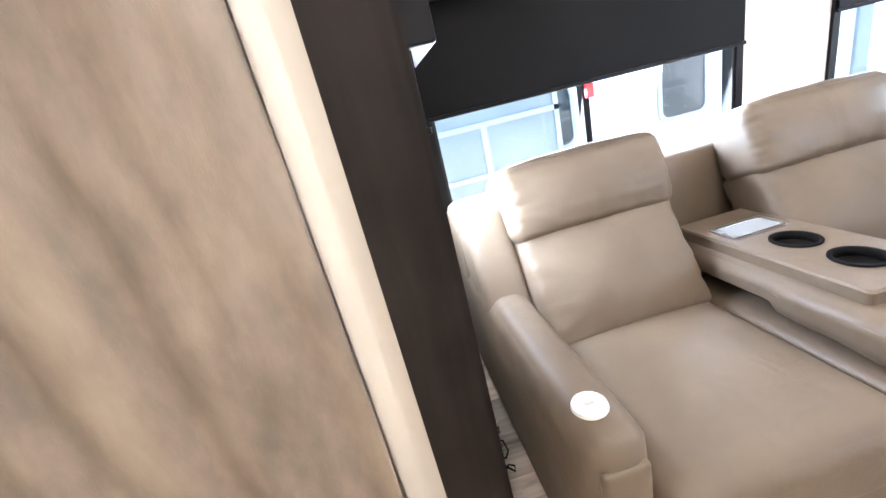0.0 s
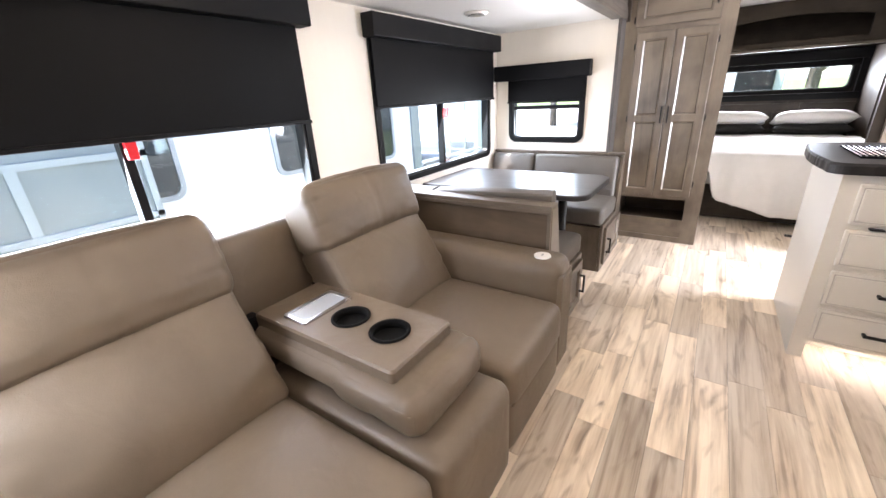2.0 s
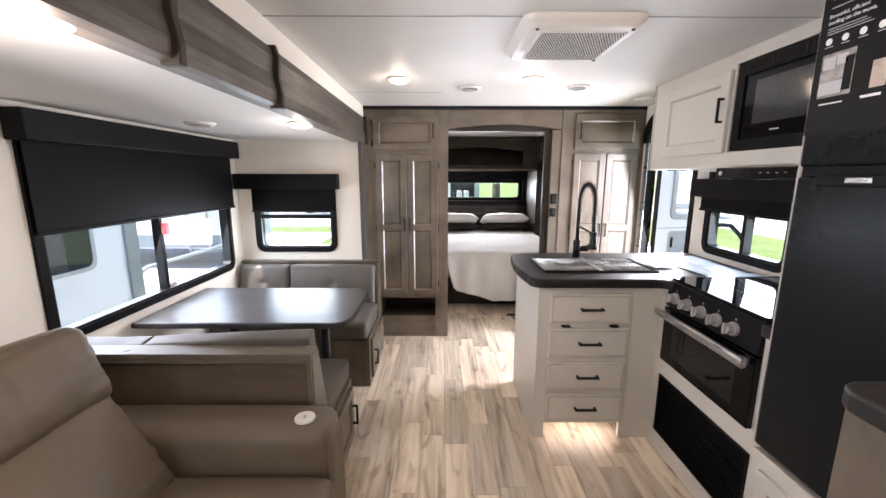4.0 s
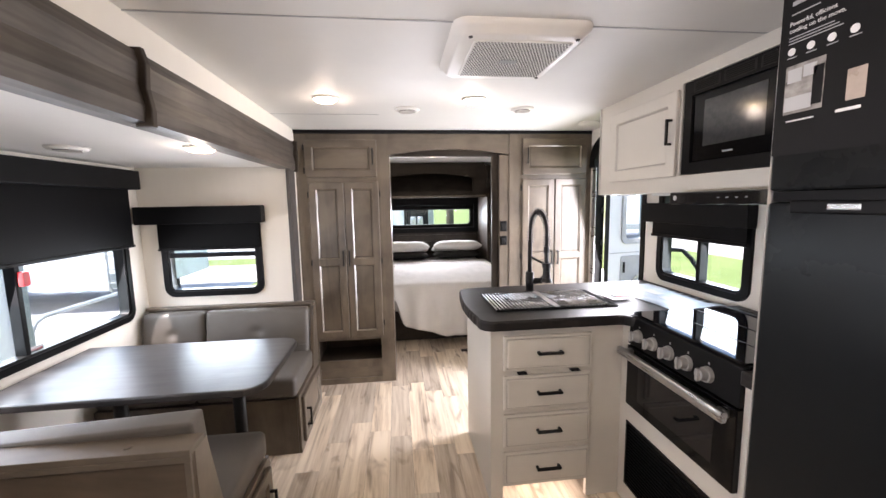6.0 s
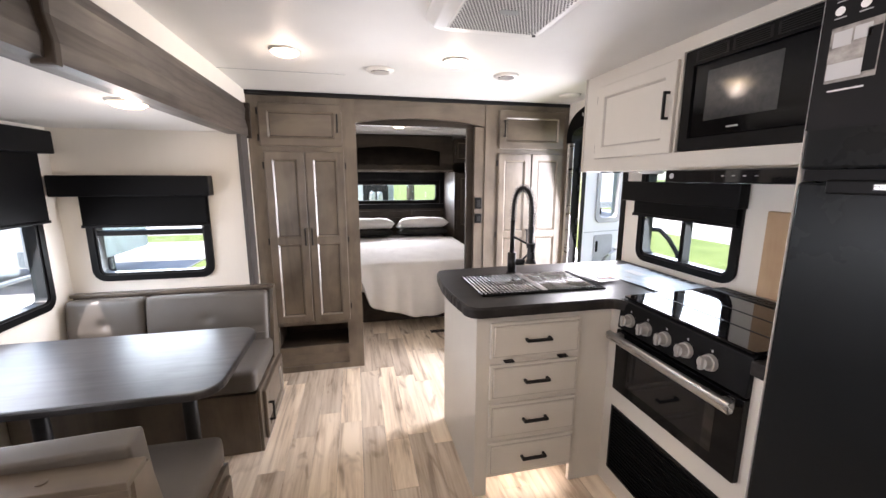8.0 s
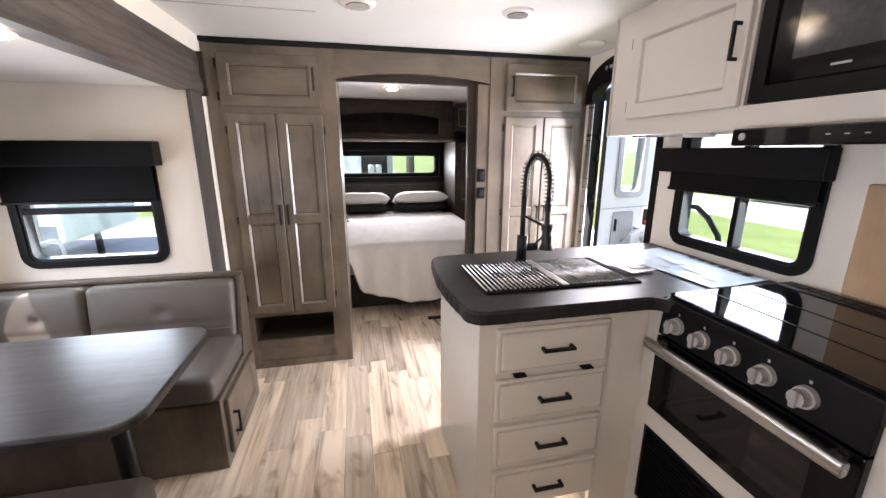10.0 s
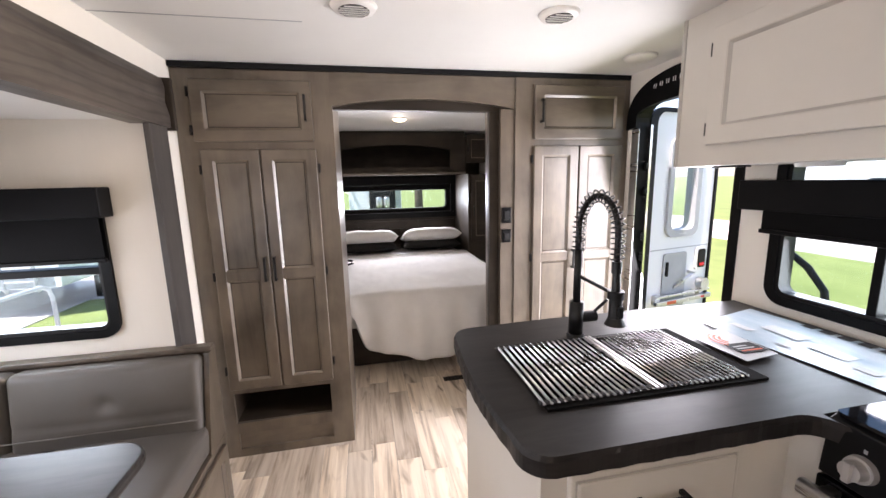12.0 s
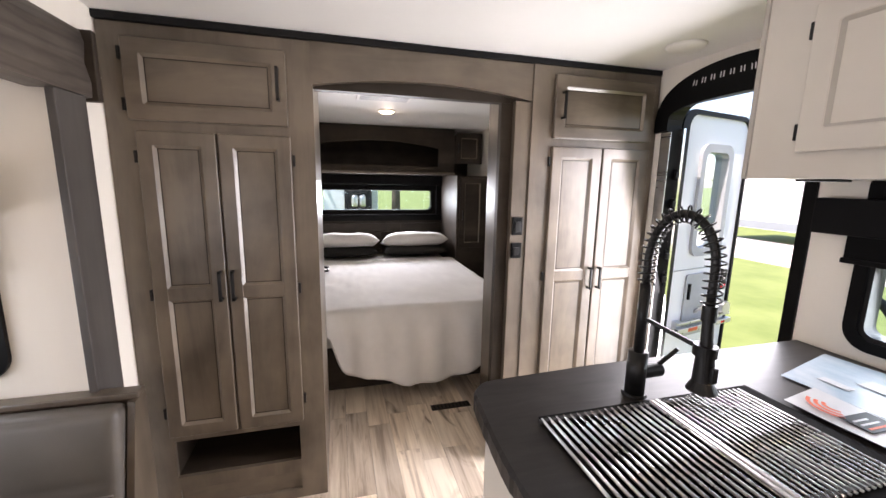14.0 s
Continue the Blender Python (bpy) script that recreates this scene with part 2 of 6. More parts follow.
def glass(name, tint):
    m = material(name, (1, 1, 1), 0.0)
    tree = m.node_tree
    clear = tree.nodes.new("ShaderNodeBsdfTransparent")
    clear.inputs["Color"].default_value = (*tint, 1)
    gl = tree.nodes.new("ShaderNodeBsdfGlossy")
    gl.inputs["Roughness"].default_value = 0.02
    lw = nd(m, "ShaderNodeLayerWeight", Blend=0.5)
    pw = nd(m, "ShaderNodeMath")
    pw.operation = "POWER"
    pw.inputs[1].default_value = 5.0
    ln(m, lw.outputs["Facing"], pw.inputs[0])
    fr = nd(m, "ShaderNodeMapRange", To_Min=0.03, To_Max=0.9)
    ln(m, pw.outputs[0], fr.inputs["Value"])
    mix = tree.nodes.new("ShaderNodeMixShader")
    ln(m, fr.outputs["Result"], mix.inputs["Fac"])
    ln(m, clear.outputs[0], mix.inputs[1])
    ln(m, gl.outputs[0], mix.inputs[2])
    ln(m, mix.outputs[0], tree.nodes["Material Output"].inputs["Surface"])
    return m


M_GLASS = glass("window_glass", (0.86, 0.93, 0.94))


def floor_material():
    """Vinyl planks: streaky grain, knots, and a tone of its own for each plank."""
    m = material("vinyl_plank", (0.4, 0.3, 0.2), 0.42)
    info = m.node_tree.nodes.new("ShaderNodeObjectInfo")
    geo = m.node_tree.nodes.new("ShaderNodeNewGeometry")
    off = nd(m, "ShaderNodeVectorMath")
    off.operation = "MULTIPLY_ADD"
    off.inputs[1].default_value = (37, 91, 13)
    ln(m, info.outputs["Random"], off.inputs[0])
    ln(m, geo.outputs["Position"], off.inputs[2])
    mp = m.node_tree.nodes.new("ShaderNodeMapping")
    mp.inputs["Scale"].default_value = (0.7, 6.5, 1.0)
    ln(m, off.outputs[0], mp.inputs["Vector"])
    g = nd(m, "ShaderNodeTexNoise", Scale=2.2, Detail=6.0, Roughness=0.55, Distortion=0.6)
    ln(m, mp.outputs["Vector"], g.inputs["Vector"])
    mk = m.node_tree.nodes.new("ShaderNodeMapping")
    mk.inputs["Scale"].default_value = (2.4, 7.0, 1.0)
    ln(m, off.outputs[0], mk.inputs["Vector"])
    k = nd(m, "ShaderNodeTexNoise", Scale=1.1, Detail=2.5, Roughness=0.5, Distortion=1.6)
    ln(m, mk.outputs["Vector"], k.inputs["Vector"])
    mb = m.node_tree.nodes.new("ShaderNodeMapping")
    mb.inputs["Scale"].default_value = (0.9, 26.0, 1.0)
    ln(m, off.outputs[0], mb.inputs["Vector"])
    streak = nd(m, "ShaderNodeTexNoise", Scale=2.0, Detail=4.0, Roughness=0.6, Distortion=0.3)
    ln(m, mb.outputs["Vector"], streak.inputs["Vector"])
    both = nd(m, "ShaderNodeMath")
    both.operation = "MULTIPLY_ADD"
    both.inputs[1].default_value = 0.35
    ln(m, streak.outputs["Fac"], both.inputs[0])
    most = nd(m, "ShaderNodeMath")
    most.operation = "MULTIPLY"
    most.inputs[1].default_value = 0.65
    ln(m, g.outputs["Fac"], most.inputs[0])
    ln(m, most.outputs[0], both.inputs[2])
    light = ramp(m, both.outputs[0], [(0.36, (0.40, 0.32, 0.245)), (0.45, (0.66, 0.555, 0.44)), (0.58, (0.86, 0.765, 0.645))])
    knot = ramp(m, k.outputs["Fac"], [(0.58, (1, 1, 1)), (0.66, (0.78, 0.75, 0.72)), (0.71, (0.60, 0.555, 0.52)), (0.78, (0.30, 0.265, 0.24))])
    mul = m.node_tree.nodes.new("ShaderNodeMix")
    mul.data_type, mul.blend_type = "RGBA", "MULTIPLY"
    mul.inputs["Factor"].default_value = 1.0
    ln(m, light.outputs["Color"], mul.inputs["A"])
    ln(m, knot.outputs["Color"], mul.inputs["B"])
    tone = ramp(m, info.outputs["Random"], [(0.0, (0.62, 0.605, 0.59)), (0.22, (0.80, 0.775, 0.75)), (0.5, (1.0, 0.97, 0.93)), (1.0, (1.16, 1.13, 1.08))])
    mul2 = m.node_tree.nodes.new("ShaderNodeMix")
    mul2.data_type, mul2.blend_type = "RGBA", "MULTIPLY"
    mul2.inputs["Factor"].default_value = 1.0
    ln(m, mul.outputs["Result"], mul2.inputs["A"])
    ln(m, tone.outputs["Color"], mul2.inputs["B"])
    ln(m, mul2.outputs["Result"], bsdf(m).inputs["Base Color"])
    bump(m, g.outputs["Fac"], 0.15)
    return m


M_PLANK = floor_material()

# ---- building blocks ----
ORIGIN = {}


def thing(name, at, label, category, group="", kind=""):
    ob = new(name)
    ob.empty_display_size = 0.05
    ob.location = at
    ORIGIN[ob] = Vector(at)
    return tagged(ob, label, category, group, kind)


def part(name, bm, mat, parent=None, label="", smooth=False):
    """One bmesh, in the room's coordinates, as one mesh object under parent."""
    base = ORIGIN[parent] if parent else Vector((0, 0, 0))
    bmesh.ops.translate(bm, verts=bm.verts, vec=-base)
    bmesh.ops.recalc_face_normals(bm, faces=bm.faces)
    me = bpy.data.meshes.new(name)
    bm.to_mesh(me)
    bm.free()
    me.materials.append(mat)
    if smooth:
        me.polygons.foreach_set("use_smooth", [True] * len(me.polygons))
    ob = new(name, me)
    ORIGIN[ob] = base
    if parent:
        ob.parent = parent
    if label:
        ob["label"] = label
    return ob


def structure(name, bm, mat, label, category, smooth=False):
    return tagged(part(name, bm, mat, None, "", smooth), label, category, "", "structure")


def box(x0, x1, y0, y1, z0, z1, bevel=0.0, seg=2, bm=None):
    b = bmesh.new()
    bmesh.ops.create_cube(b, size=1)
    for v in b.verts:
        v.co = Vector((x0 + (v.co.x + 0.5) * (x1 - x0), y0 + (v.co.y + 0.5) * (y1 - y0), z0 + (v.co.z + 0.5) * (z1 - z0)))
    if bevel:
        bmesh.ops.bevel(b, geom=b.edges, offset=bevel, segments=seg, affect="EDGES", profile=0.5)
    return merged(bm, b)


def merged(bm, b):
    if bm is None:
        return b
    me = bpy.data.meshes.new("tmp")
    b.to_mesh(me)
    b.free()
    bm.from_mesh(me)
    bpy.data.meshes.remove(me)
    return bm


def boxes(rows, bevel=0.0):
    bm = bmesh.new()
    for r in rows:
        box(*r, bevel, 2, bm)
    return bm


def cyl(p, q, r, r2=None, seg=20, bm=None):
    """A rod from p to q."""
    p, q = Vector(p), Vector(q)
    b = bmesh.new()
    bmesh.ops.create_cone(b, cap_ends=True, segments=seg, radius1=r, radius2=r if r2 is None else r2, depth=(q - p).length)
    turn = (q - p).to_track_quat("Z", "Y").to_matrix().to_4x4()
    bmesh.ops.transform(b, matrix=Matrix.Translation((p + q) / 2) @ turn, verts=b.verts)
    return merged(bm, b)


def soft_box(x0, x1, y0, y1, z0, z1, r=0.03, puff=(0, 0, 0), n=12, bm=None):
    """A rounded, padded block; puff swells the faces across each axis."""
    b = bmesh.new()
    bmesh.ops.create_cube(b, size=2)
    bmesh.ops.subdivide_edges(b, edges=b.edges[:], cuts=n - 1, use_grid_fill=True)
    c = Vector(((x0 + x1) / 2, (y0 + y1) / 2, (z0 + z1) / 2))
    h = Vector(((x1 - x0) / 2, (y1 - y0) / 2, (z1 - z0) / 2))
    for v in b.verts:
        s = [math.sin(max(-1, min(1, a)) * math.pi / 2) for a in v.co]
        p = Vector([s[i] * h[i] for i in range(3)])
        rr = min(r, h.x, h.y, h.z)
        core = Vector([max(-(h[i] - rr), min(h[i] - rr, p[i])) for i in range(3)])
        d = p - core
        if d.length > 1e-6:
            p = core + d.normalized() * rr
        for i in range(3):
            j, k = (i + 1) % 3, (i + 2) % 3
            p[i] += puff[i] * s[i] * (1 - s[j] ** 2) * (1 - s[k] ** 2)
        v.co = c + p
    return merged(bm, b)


def tilt(bm, pivot, axis, degrees):
    bmesh.ops.rotate(bm, verts=bm.verts, cent=pivot, matrix=Matrix.Rotation(radians(degrees), 3, axis))
    return bm


def tube(points, r, seg=10, bm=None):
    """A round tube along a line of points."""
    b = bmesh.new()
    pts = [Vector(p) for p in points]
    rings = []
    side = None
    for i, p in enumerate(pts):
        d = (pts[min(i + 1, len(pts) - 1)] - pts[max(i - 1, 0)]).normalized()
        if side is None:
            side = d.orthogonal().normalized()
        side = (side - d * side.dot(d)).normalized()
        up = d.cross(side)
        rings.append([b.verts.new(p + r * (math.cos(a) * side + math.sin(a) * up)) for a in [2 * math.pi * k / seg for k in range(seg)]])
    for a, c in zip(rings, rings[1:]):
        for k in range(seg):
            b.faces.new((a[k], a[(k + 1) % seg], c[(k + 1) % seg], c[k]))
    b.faces.new(rings[0][::-1])
    b.faces.new(rings[-1])
    return merged(bm, b)


def axis_point(axis, u, v, w):
    """Axis "x": the sheet faces along x, u runs along y; axis "y": it faces along y, u runs along x; axis "z": flat, u x, v y."""
    return {"x": Vector((w, u, v)), "y": Vector((u, w, v)), "z": Vector((u, v, w))}[axis]


def prism(outline, axis, w0, w1, bevel=0.0, bm=None):
    """An outline, drawn in the sheet, given depth from w0 to w1."""
    b = bmesh.new()
    lo = [b.verts.new(axis_point(axis, u, v, w0)) for u, v in outline]
    hi = [b.verts.new(axis_point(axis, u, v, w1)) for u, v in outline]
    b.faces.new(lo)
    b.faces.new(hi[::-1])
    n = len(outline)
    for i in range(n):
        b.faces.new((lo[i], lo[(i + 1) % n], hi[(i + 1) % n], hi[i]))
    bmesh.ops.recalc_face_normals(b, faces=b.faces)
    if bevel:
        rim = [e for e in b.edges if len(e.link_faces) == 2 and e.calc_face_angle(0) > 0.9 and any(len(f.verts) == n for f in e.link_faces)]
        bmesh.ops.bevel(b, geom=rim, offset=bevel, segments=2, affect="EDGES", profile=0.5)
    return merged(bm, b)


def rounded(u0, u1, v0, v1, r, seg=6):
    """A rectangle with round corners."""
    rs = r if isinstance(r, (tuple, list)) else (r, r, r, r)
    out = []
    for (cu, cv, a0), rr in zip(((u1, v1, 0), (u0, v1, 90), (u0, v0, 180), (u1, v0, 270)), rs):
        su, sv = (1 if cu == u1 else -1), (1 if cv == v1 else -1)
        if rr <= 0:
            out.append((cu, cv))
            continue
        for k in range(seg + 1):
            a = radians(a0 + 90 * k / seg)
            out.append((cu - su * rr + rr * math.cos(a), cv - sv * rr + rr * math.sin(a)))
    return out


def ring(outer, inner, axis, w0, w1, bm=None, sink=0.0):
    """A frame between two outlines of equal count; sink lowers the inner edge of its face."""
    b = bmesh.new()
    n = len(outer)
    vs = [[b.verts.new(axis_point(axis, u, v, w)) for u, v in o] for o, w in ((outer, w0), (inner, w0), (inner, w1 - sink), (outer, w1))]
    for i in range(n):
        j = (i + 1) % n
        for a, c in ((0, 1), (1, 2), (2, 3), (3, 0)):
            b.faces.new((vs[a][i], vs[a][j], vs[c][j], vs[c][i]))
    return merged(bm, b)


def wall_with_holes(axis, w0, w1, u0, u1, v0, v1, holes):
    """A wall slab with rectangular openings through it; holes as (u0, u1, v0, v1)."""
    us = sorted({u0, u1, *[a for h in holes for a in h[:2]]})
    vs = sorted({v0, v1, *[a for h in holes for a in h[2:]]})
    bm = bmesh.new()

    def solid(i, j):
        if not (0 <= i < len(us) - 1 and 0 <= j < len(vs) - 1):
            return False
        cu, cv = (us[i] + us[i + 1]) / 2, (vs[j] + vs[j + 1]) / 2
        return not any(h[0] < cu < h[1] and h[2] < cv < h[3] for h in holes)

    def face(*pts):
        bm.faces.new([bm.verts.new(axis_point(axis, *p)) for p in pts])

    for i in range(len(us) - 1):
        for j in range(len(vs) - 1):
            if not solid(i, j):
                continue
            a, b, c, d = us[i], us[i + 1], vs[j], vs[j + 1]
            face((a, c, w0), (b, c, w0), (b, d, w0), (a, d, w0))
            face((a, c, w1), (a, d, w1), (b, d, w1), (b, c, w1))
            if not solid(i - 1, j):
                face((a, c, w0), (a, d, w0), (a, d, w1), (a, c, w1))
            if not solid(i + 1, j):
                face((b, c, w0), (b, c, w1), (b, d, w1), (b, d, w0))
            if not solid(i, j - 1):
                face((a, c, w0), (a, c, w1), (b, c, w1), (b, c, w0))
            if not solid(i, j + 1):
                face((a, d, w0), (b, d, w0), (b, d, w1), (a, d, w1))
    bmesh.ops.remove_doubles(bm, verts=bm.verts, dist=1e-5)
    return bm


# ---- the shell of the trailer ----
CEIL, SLIDE_CEIL = 2.0, 1.703
Y_RIGHT, Y_LEFT, Y_SLIDE = -1.13, 1.20, 2.14
X_REAR, X_FRONT, X_END0, X_END1 = -0.9, 7.42, 0.545, 4.17
X_PART = 4.46

structure("wall_kitchen", wall_with_holes("y", Y_RIGHT - 0.05, Y_RIGHT, X_REAR, X_FRONT + 0.06, -0.1, CEIL, [(2.97, 3.55, 0.99, 1.50), (3.74, 4.38, -0.02, 1.84)]),
          M_WALL, "cream vinyl panelled side wall with the entry door opening", "wall")
structure("wall_slide_back", wall_with_holes("y", Y_SLIDE, Y_SLIDE + 0.05, X_END0 - 0.05, X_END1 + 0.05, -0.1, SLIDE_CEIL + 0.08, [(0.69, 2.11, 0.78, 1.60), (2.63, 3.99, 0.77, 1.60)]),
          M_WALL, "cream panelled slide-out wall behind sofa and dinette", "wall")
structure("wall_slide_front", wall_with_holes("x", X_END1, X_END1 + 0.05, 1.189, Y_SLIDE, -0.1, SLIDE_CEIL + 0.08, [(1.41, 1.99, 0.87, 1.42)]),
          M_WALL, "cream panelled slide-out end wall behind the dinette", "wall")
structure("wall_slide_rear", wall_with_holes("x", X_END0 - 0.05, X_END0, 1.20, Y_SLIDE, -0.1, SLIDE_CEIL + 0.08, [(1.43, 1.97, 0.87, 1.42)]),
          M_WALL, "cream panelled slide-out end wall beside the sofa", "wall")
structure("wall_left", wall_with_holes("y", Y_LEFT, Y_LEFT + 0.05, X_REAR, X_FRONT + 0.06, -0.1, CEIL, [(0.46, 4.26, -0.2, 1.80)]),
          M_WALL, "cream panelled main wall round the slide-out opening", "wall")
structure("wall_rear", box(X_REAR - 0.05, X_REAR, Y_RIGHT - 0.05, Y_LEFT + 0.05, -0.1, CEIL), M_WALL, "cream panelled rear wall", "wall")
structure("wall_front", wall_with_holes("x", X_FRONT, X_FRONT + 0.06, Y_RIGHT, Y_LEFT, -0.1, CEIL, [(-0.68, 0.68, 1.10, 1.36)]),
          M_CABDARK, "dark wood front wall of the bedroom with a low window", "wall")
ceiling = structure("ceiling", box(X_REAR - 0.05, X_FRONT + 0.06, Y_RIGHT - 0.05, Y_LEFT + 0.05, CEIL, CEIL + 0.06), M_CEIL, "white smooth vinyl ceiling", "ceiling")
structure("slide_ceiling", box(0.495, 4.22, 1.19, Y_SLIDE + 0.05, SLIDE_CEIL, SLIDE_CEIL + 0.05), M_CEIL, "white smooth slide-out ceiling", "ceiling")
structure("ceiling_seam", boxes([(2.643, 2.649, Y_RIGHT, Y_LEFT, CEIL - 0.0025, CEIL), (3.93, 3.934, 0.55, Y_LEFT, CEIL - 0.002, CEIL)]), M_GREYPL, "thin grey seam strip across the ceiling", "trim")
structure("subfloor", box(X_REAR, X_FRONT, Y_RIGHT, Y_SLIDE, -0.1, -0.004), M_PRINTDARK, "dark underlay beneath the vinyl planks", "floor")


def window(name, axis, w, inward, u0, u1, v0, v1, label, bars=(), r=0.07):
    """Black framed window in a wall whose inner face is at w; inward is +1 or -1."""
    win = tagged(new(name), label, "window", "", "structure")
    ORIGIN[win] = Vector((0, 0, 0))
    o, i = rounded(u0, u1, v0, v1, r), rounded(u0 + 0.035, u1 - 0.035, v0 + 0.035, v1 - 0.035, r - 0.03)
    part("window_frame", ring(o, i, axis, w - 0.042 * inward, w + 0.014 * inward), M_BLACK, win)
    o2, i2 = rounded(u0 + 0.03, u1 - 0.03, v0 + 0.03, v1 - 0.03, r - 0.025), rounded(u0 + 0.048, u1 - 0.048, v0 + 0.048, v1 - 0.048, r - 0.04)
    part("gasket", ring(o2, i2, axis, w - 0.05 * inward, w + 0.006 * inward), M_BLACKMETAL, win)
    for a, b, c, d in bars:
        lo, hi = axis_point(axis, a, c, w - 0.045 * inward), axis_point(axis, b, d, w + 0.004 * inward)
        part("mullion", box(*[f(p) for p in zip(lo, hi) for f in (min, max)], 0.003), M_BLACK, win)
    pane = part("pane", prism(i, axis, w - 0.034 * inward, w - 0.030 * inward), M_GLASS, win)
    pane.visible_shadow = False
    return win


def shade(axis, w, inward, u0, u1, v0, v1, vu0, vu1, vv0, vv1, label, deep=0.085):
    """Roller shade: valance box, cloth and hem bar."""
    mid = axis_point(axis, (u0 + u1) / 2, vv0, w)
    th = thing("roller_shade", mid, label, "window shade", "black roller shades")
    lo, hi = axis_point(axis, vu0, vv0, w + 0.001 * inward), axis_point(axis, vu1, vv1, w + deep * inward)
    part("valance", box(*[f(p) for p in zip(lo, hi) for f in (min, max)], 0.006), M_VALANCE, th)
    lo, hi = axis_point(axis, u0, v0, w + 0.030 * inward), axis_point(axis, u1, vv1 - 0.01, w + 0.0325 * inward)
    part("cloth", box(*[f(p) for p in zip(lo, hi) for f in (min, max)]), M_SHADE, th)
    lo, hi = axis_point(axis, u0 - 0.006, v0 - 0.012, w + 0.025 * inward), axis_point(axis, u1 + 0.006, v0 + 0.004, w + 0.038 * inward)
    part("hem_bar", box(*[f(p) for p in zip(lo, hi) for f in (min, max)], 0.003), M_BLACK, th)
    return th


window("window_1", "y", Y_SLIDE, -1, 0.66, 2.14, 0.75, 1.63, "wide black framed window behind the sofa", [(1.365, 1.395, 0.78, 1.6)])
window("window_2", "y", Y_SLIDE, -1, 2.60, 4.02, 0.74, 1.63, "wide black framed window beside the dinette", [(3.288, 3.312, 0.78, 1.6)])
window("window_3", "x", X_END1, -1, 1.38, 2.02, 0.84, 1.45, "small black framed window at the dinette end", [(1.41, 1.99, 1.105, 1.135)])
window("window_4", "y", Y_RIGHT, 1, 2.94, 3.58, 0.96, 1.53, "small black framed sliding kitchen window", [(3.245, 3.270, 1.0, 1.5)])
window("window_5", "x", X_END0, 1, 1.40, 2.00, 0.84, 1.45, "small black framed window beside the sofa", [(1.43, 1.97, 1.105, 1.135)])
window("window_6", "x", X_FRONT, -1, -0.72, 0.72, 1.06, 1.40, "long low black framed bedroom window", [], 0.09)
for wn_, x in (("window_1", 1.38), ("window_2", 3.30)):
    ob = bpy.data.objects[wn_]
    part("exit_latch", box(x - 0.008, x + 0.026, 2.108, 2.134, 1.105, 1.172, 0.004), M_RED, ob, "red emergency exit latch")
lab = tagged(part("exit_label", box(3.345, 3.412, 2.1695, 2.1702, 0.762, 0.806), M_PAPER), "white emergency label with red letters on the window", "label")
shade("y", Y_SLIDE, -1, 0.66, 2.125, 1.175, 1.6, 0.60, 2.175, 1.565, 1.68, "wide black roller shade half drawn over the sofa window")
shade("y", Y_SLIDE, -1, 2.60, 4.04, 1.212, 1.6, 2.57, 4.08, 1.56, 1.675, "wide black roller shade half drawn over the dinette window")
shade("x", X_END1, -1, 1.385, 2.02, 1.17, 1.4, 1.345, 2.13, 1.335, 1.450, "narrow black roller shade half drawn at the dinette end")
shade("y", Y_RIGHT, 1, 2.95, 3.60, 1.235, 1.4, 2.93, 3.69, 1.308, 1.42, "narrow black roller shade half drawn over the kitchen window", 0.055)
shade("x", X_END0, 1, 1.385, 2.02, 1.17, 1.4, 1.345, 2.13, 1.335, 1.450, "narrow black roller shade half drawn beside the sofa")

# fascia beam and upright trims of the slide-out
beam = tagged(new("slide_fascia"), "brown oak-grain fascia beam along the slide-out top", "trim", "", "structure")
ORIGIN[beam] = Vector((0, 0, 0))


def fascia_profile(x0, x1):
    return prism([(1.168, 1.695), (1.196, 1.690), (1.24, 1.690), (1.24, 1.712), (1.197, 1.714), (1.197, 1.895), (1.180, 1.895), (1.172, 1.86), (1.178, 1.80), (1.166, 1.74)], "x", x0, x1)


for a, b in ((0.37, 2.08), (2.08, 2.66), (2.66, 4.335)):
    part("fascia_board", fascia_profile(a, b - 0.001), M_BEAM, beam)
for x in (2.08, 2.66):
    part("joint_cover", prism([(1.150, 1.682), (1.198, 1.682), (1.198, 1.905), (1.166, 1.905), (1.154, 1.86), (1.158, 1.79), (1.148, 1.73)], "x", x - 0.012, x + 0.014, 0.004), M_CABDARK, beam, "darker moulded joint cover")
part("end_cap", box(4.3355, 4.360, 1.150, 1.198, 1.684, 1.90, 0.004), M_CABDARK, beam)
structure("slide_trim_front", boxes([(4.146, 4.292, 1.165, 1.1885, 0.0, 1.69)], 0.003), M_TRIM, "dark grey upright slide-out trim by the cupboard", "trim")
structure("slide_trim_rear", boxes([(0.392, 0.524, 1.105, 1.171, 0.0, 1.69), (0.5245, 0.5445, 1.165, 1.24, 0.0, 1.69)]), M_TRIMDARK, "dark brown upright slide-out trim by the sofa", "trim")
structure("wall_strip_rear", box(0.300, 0.391, 1.160, 1.199, 0, 1.9), M_WALL, "cream wall strip beside the curtain", "trim")

# ---- furniture fronts shared by cupboards ----


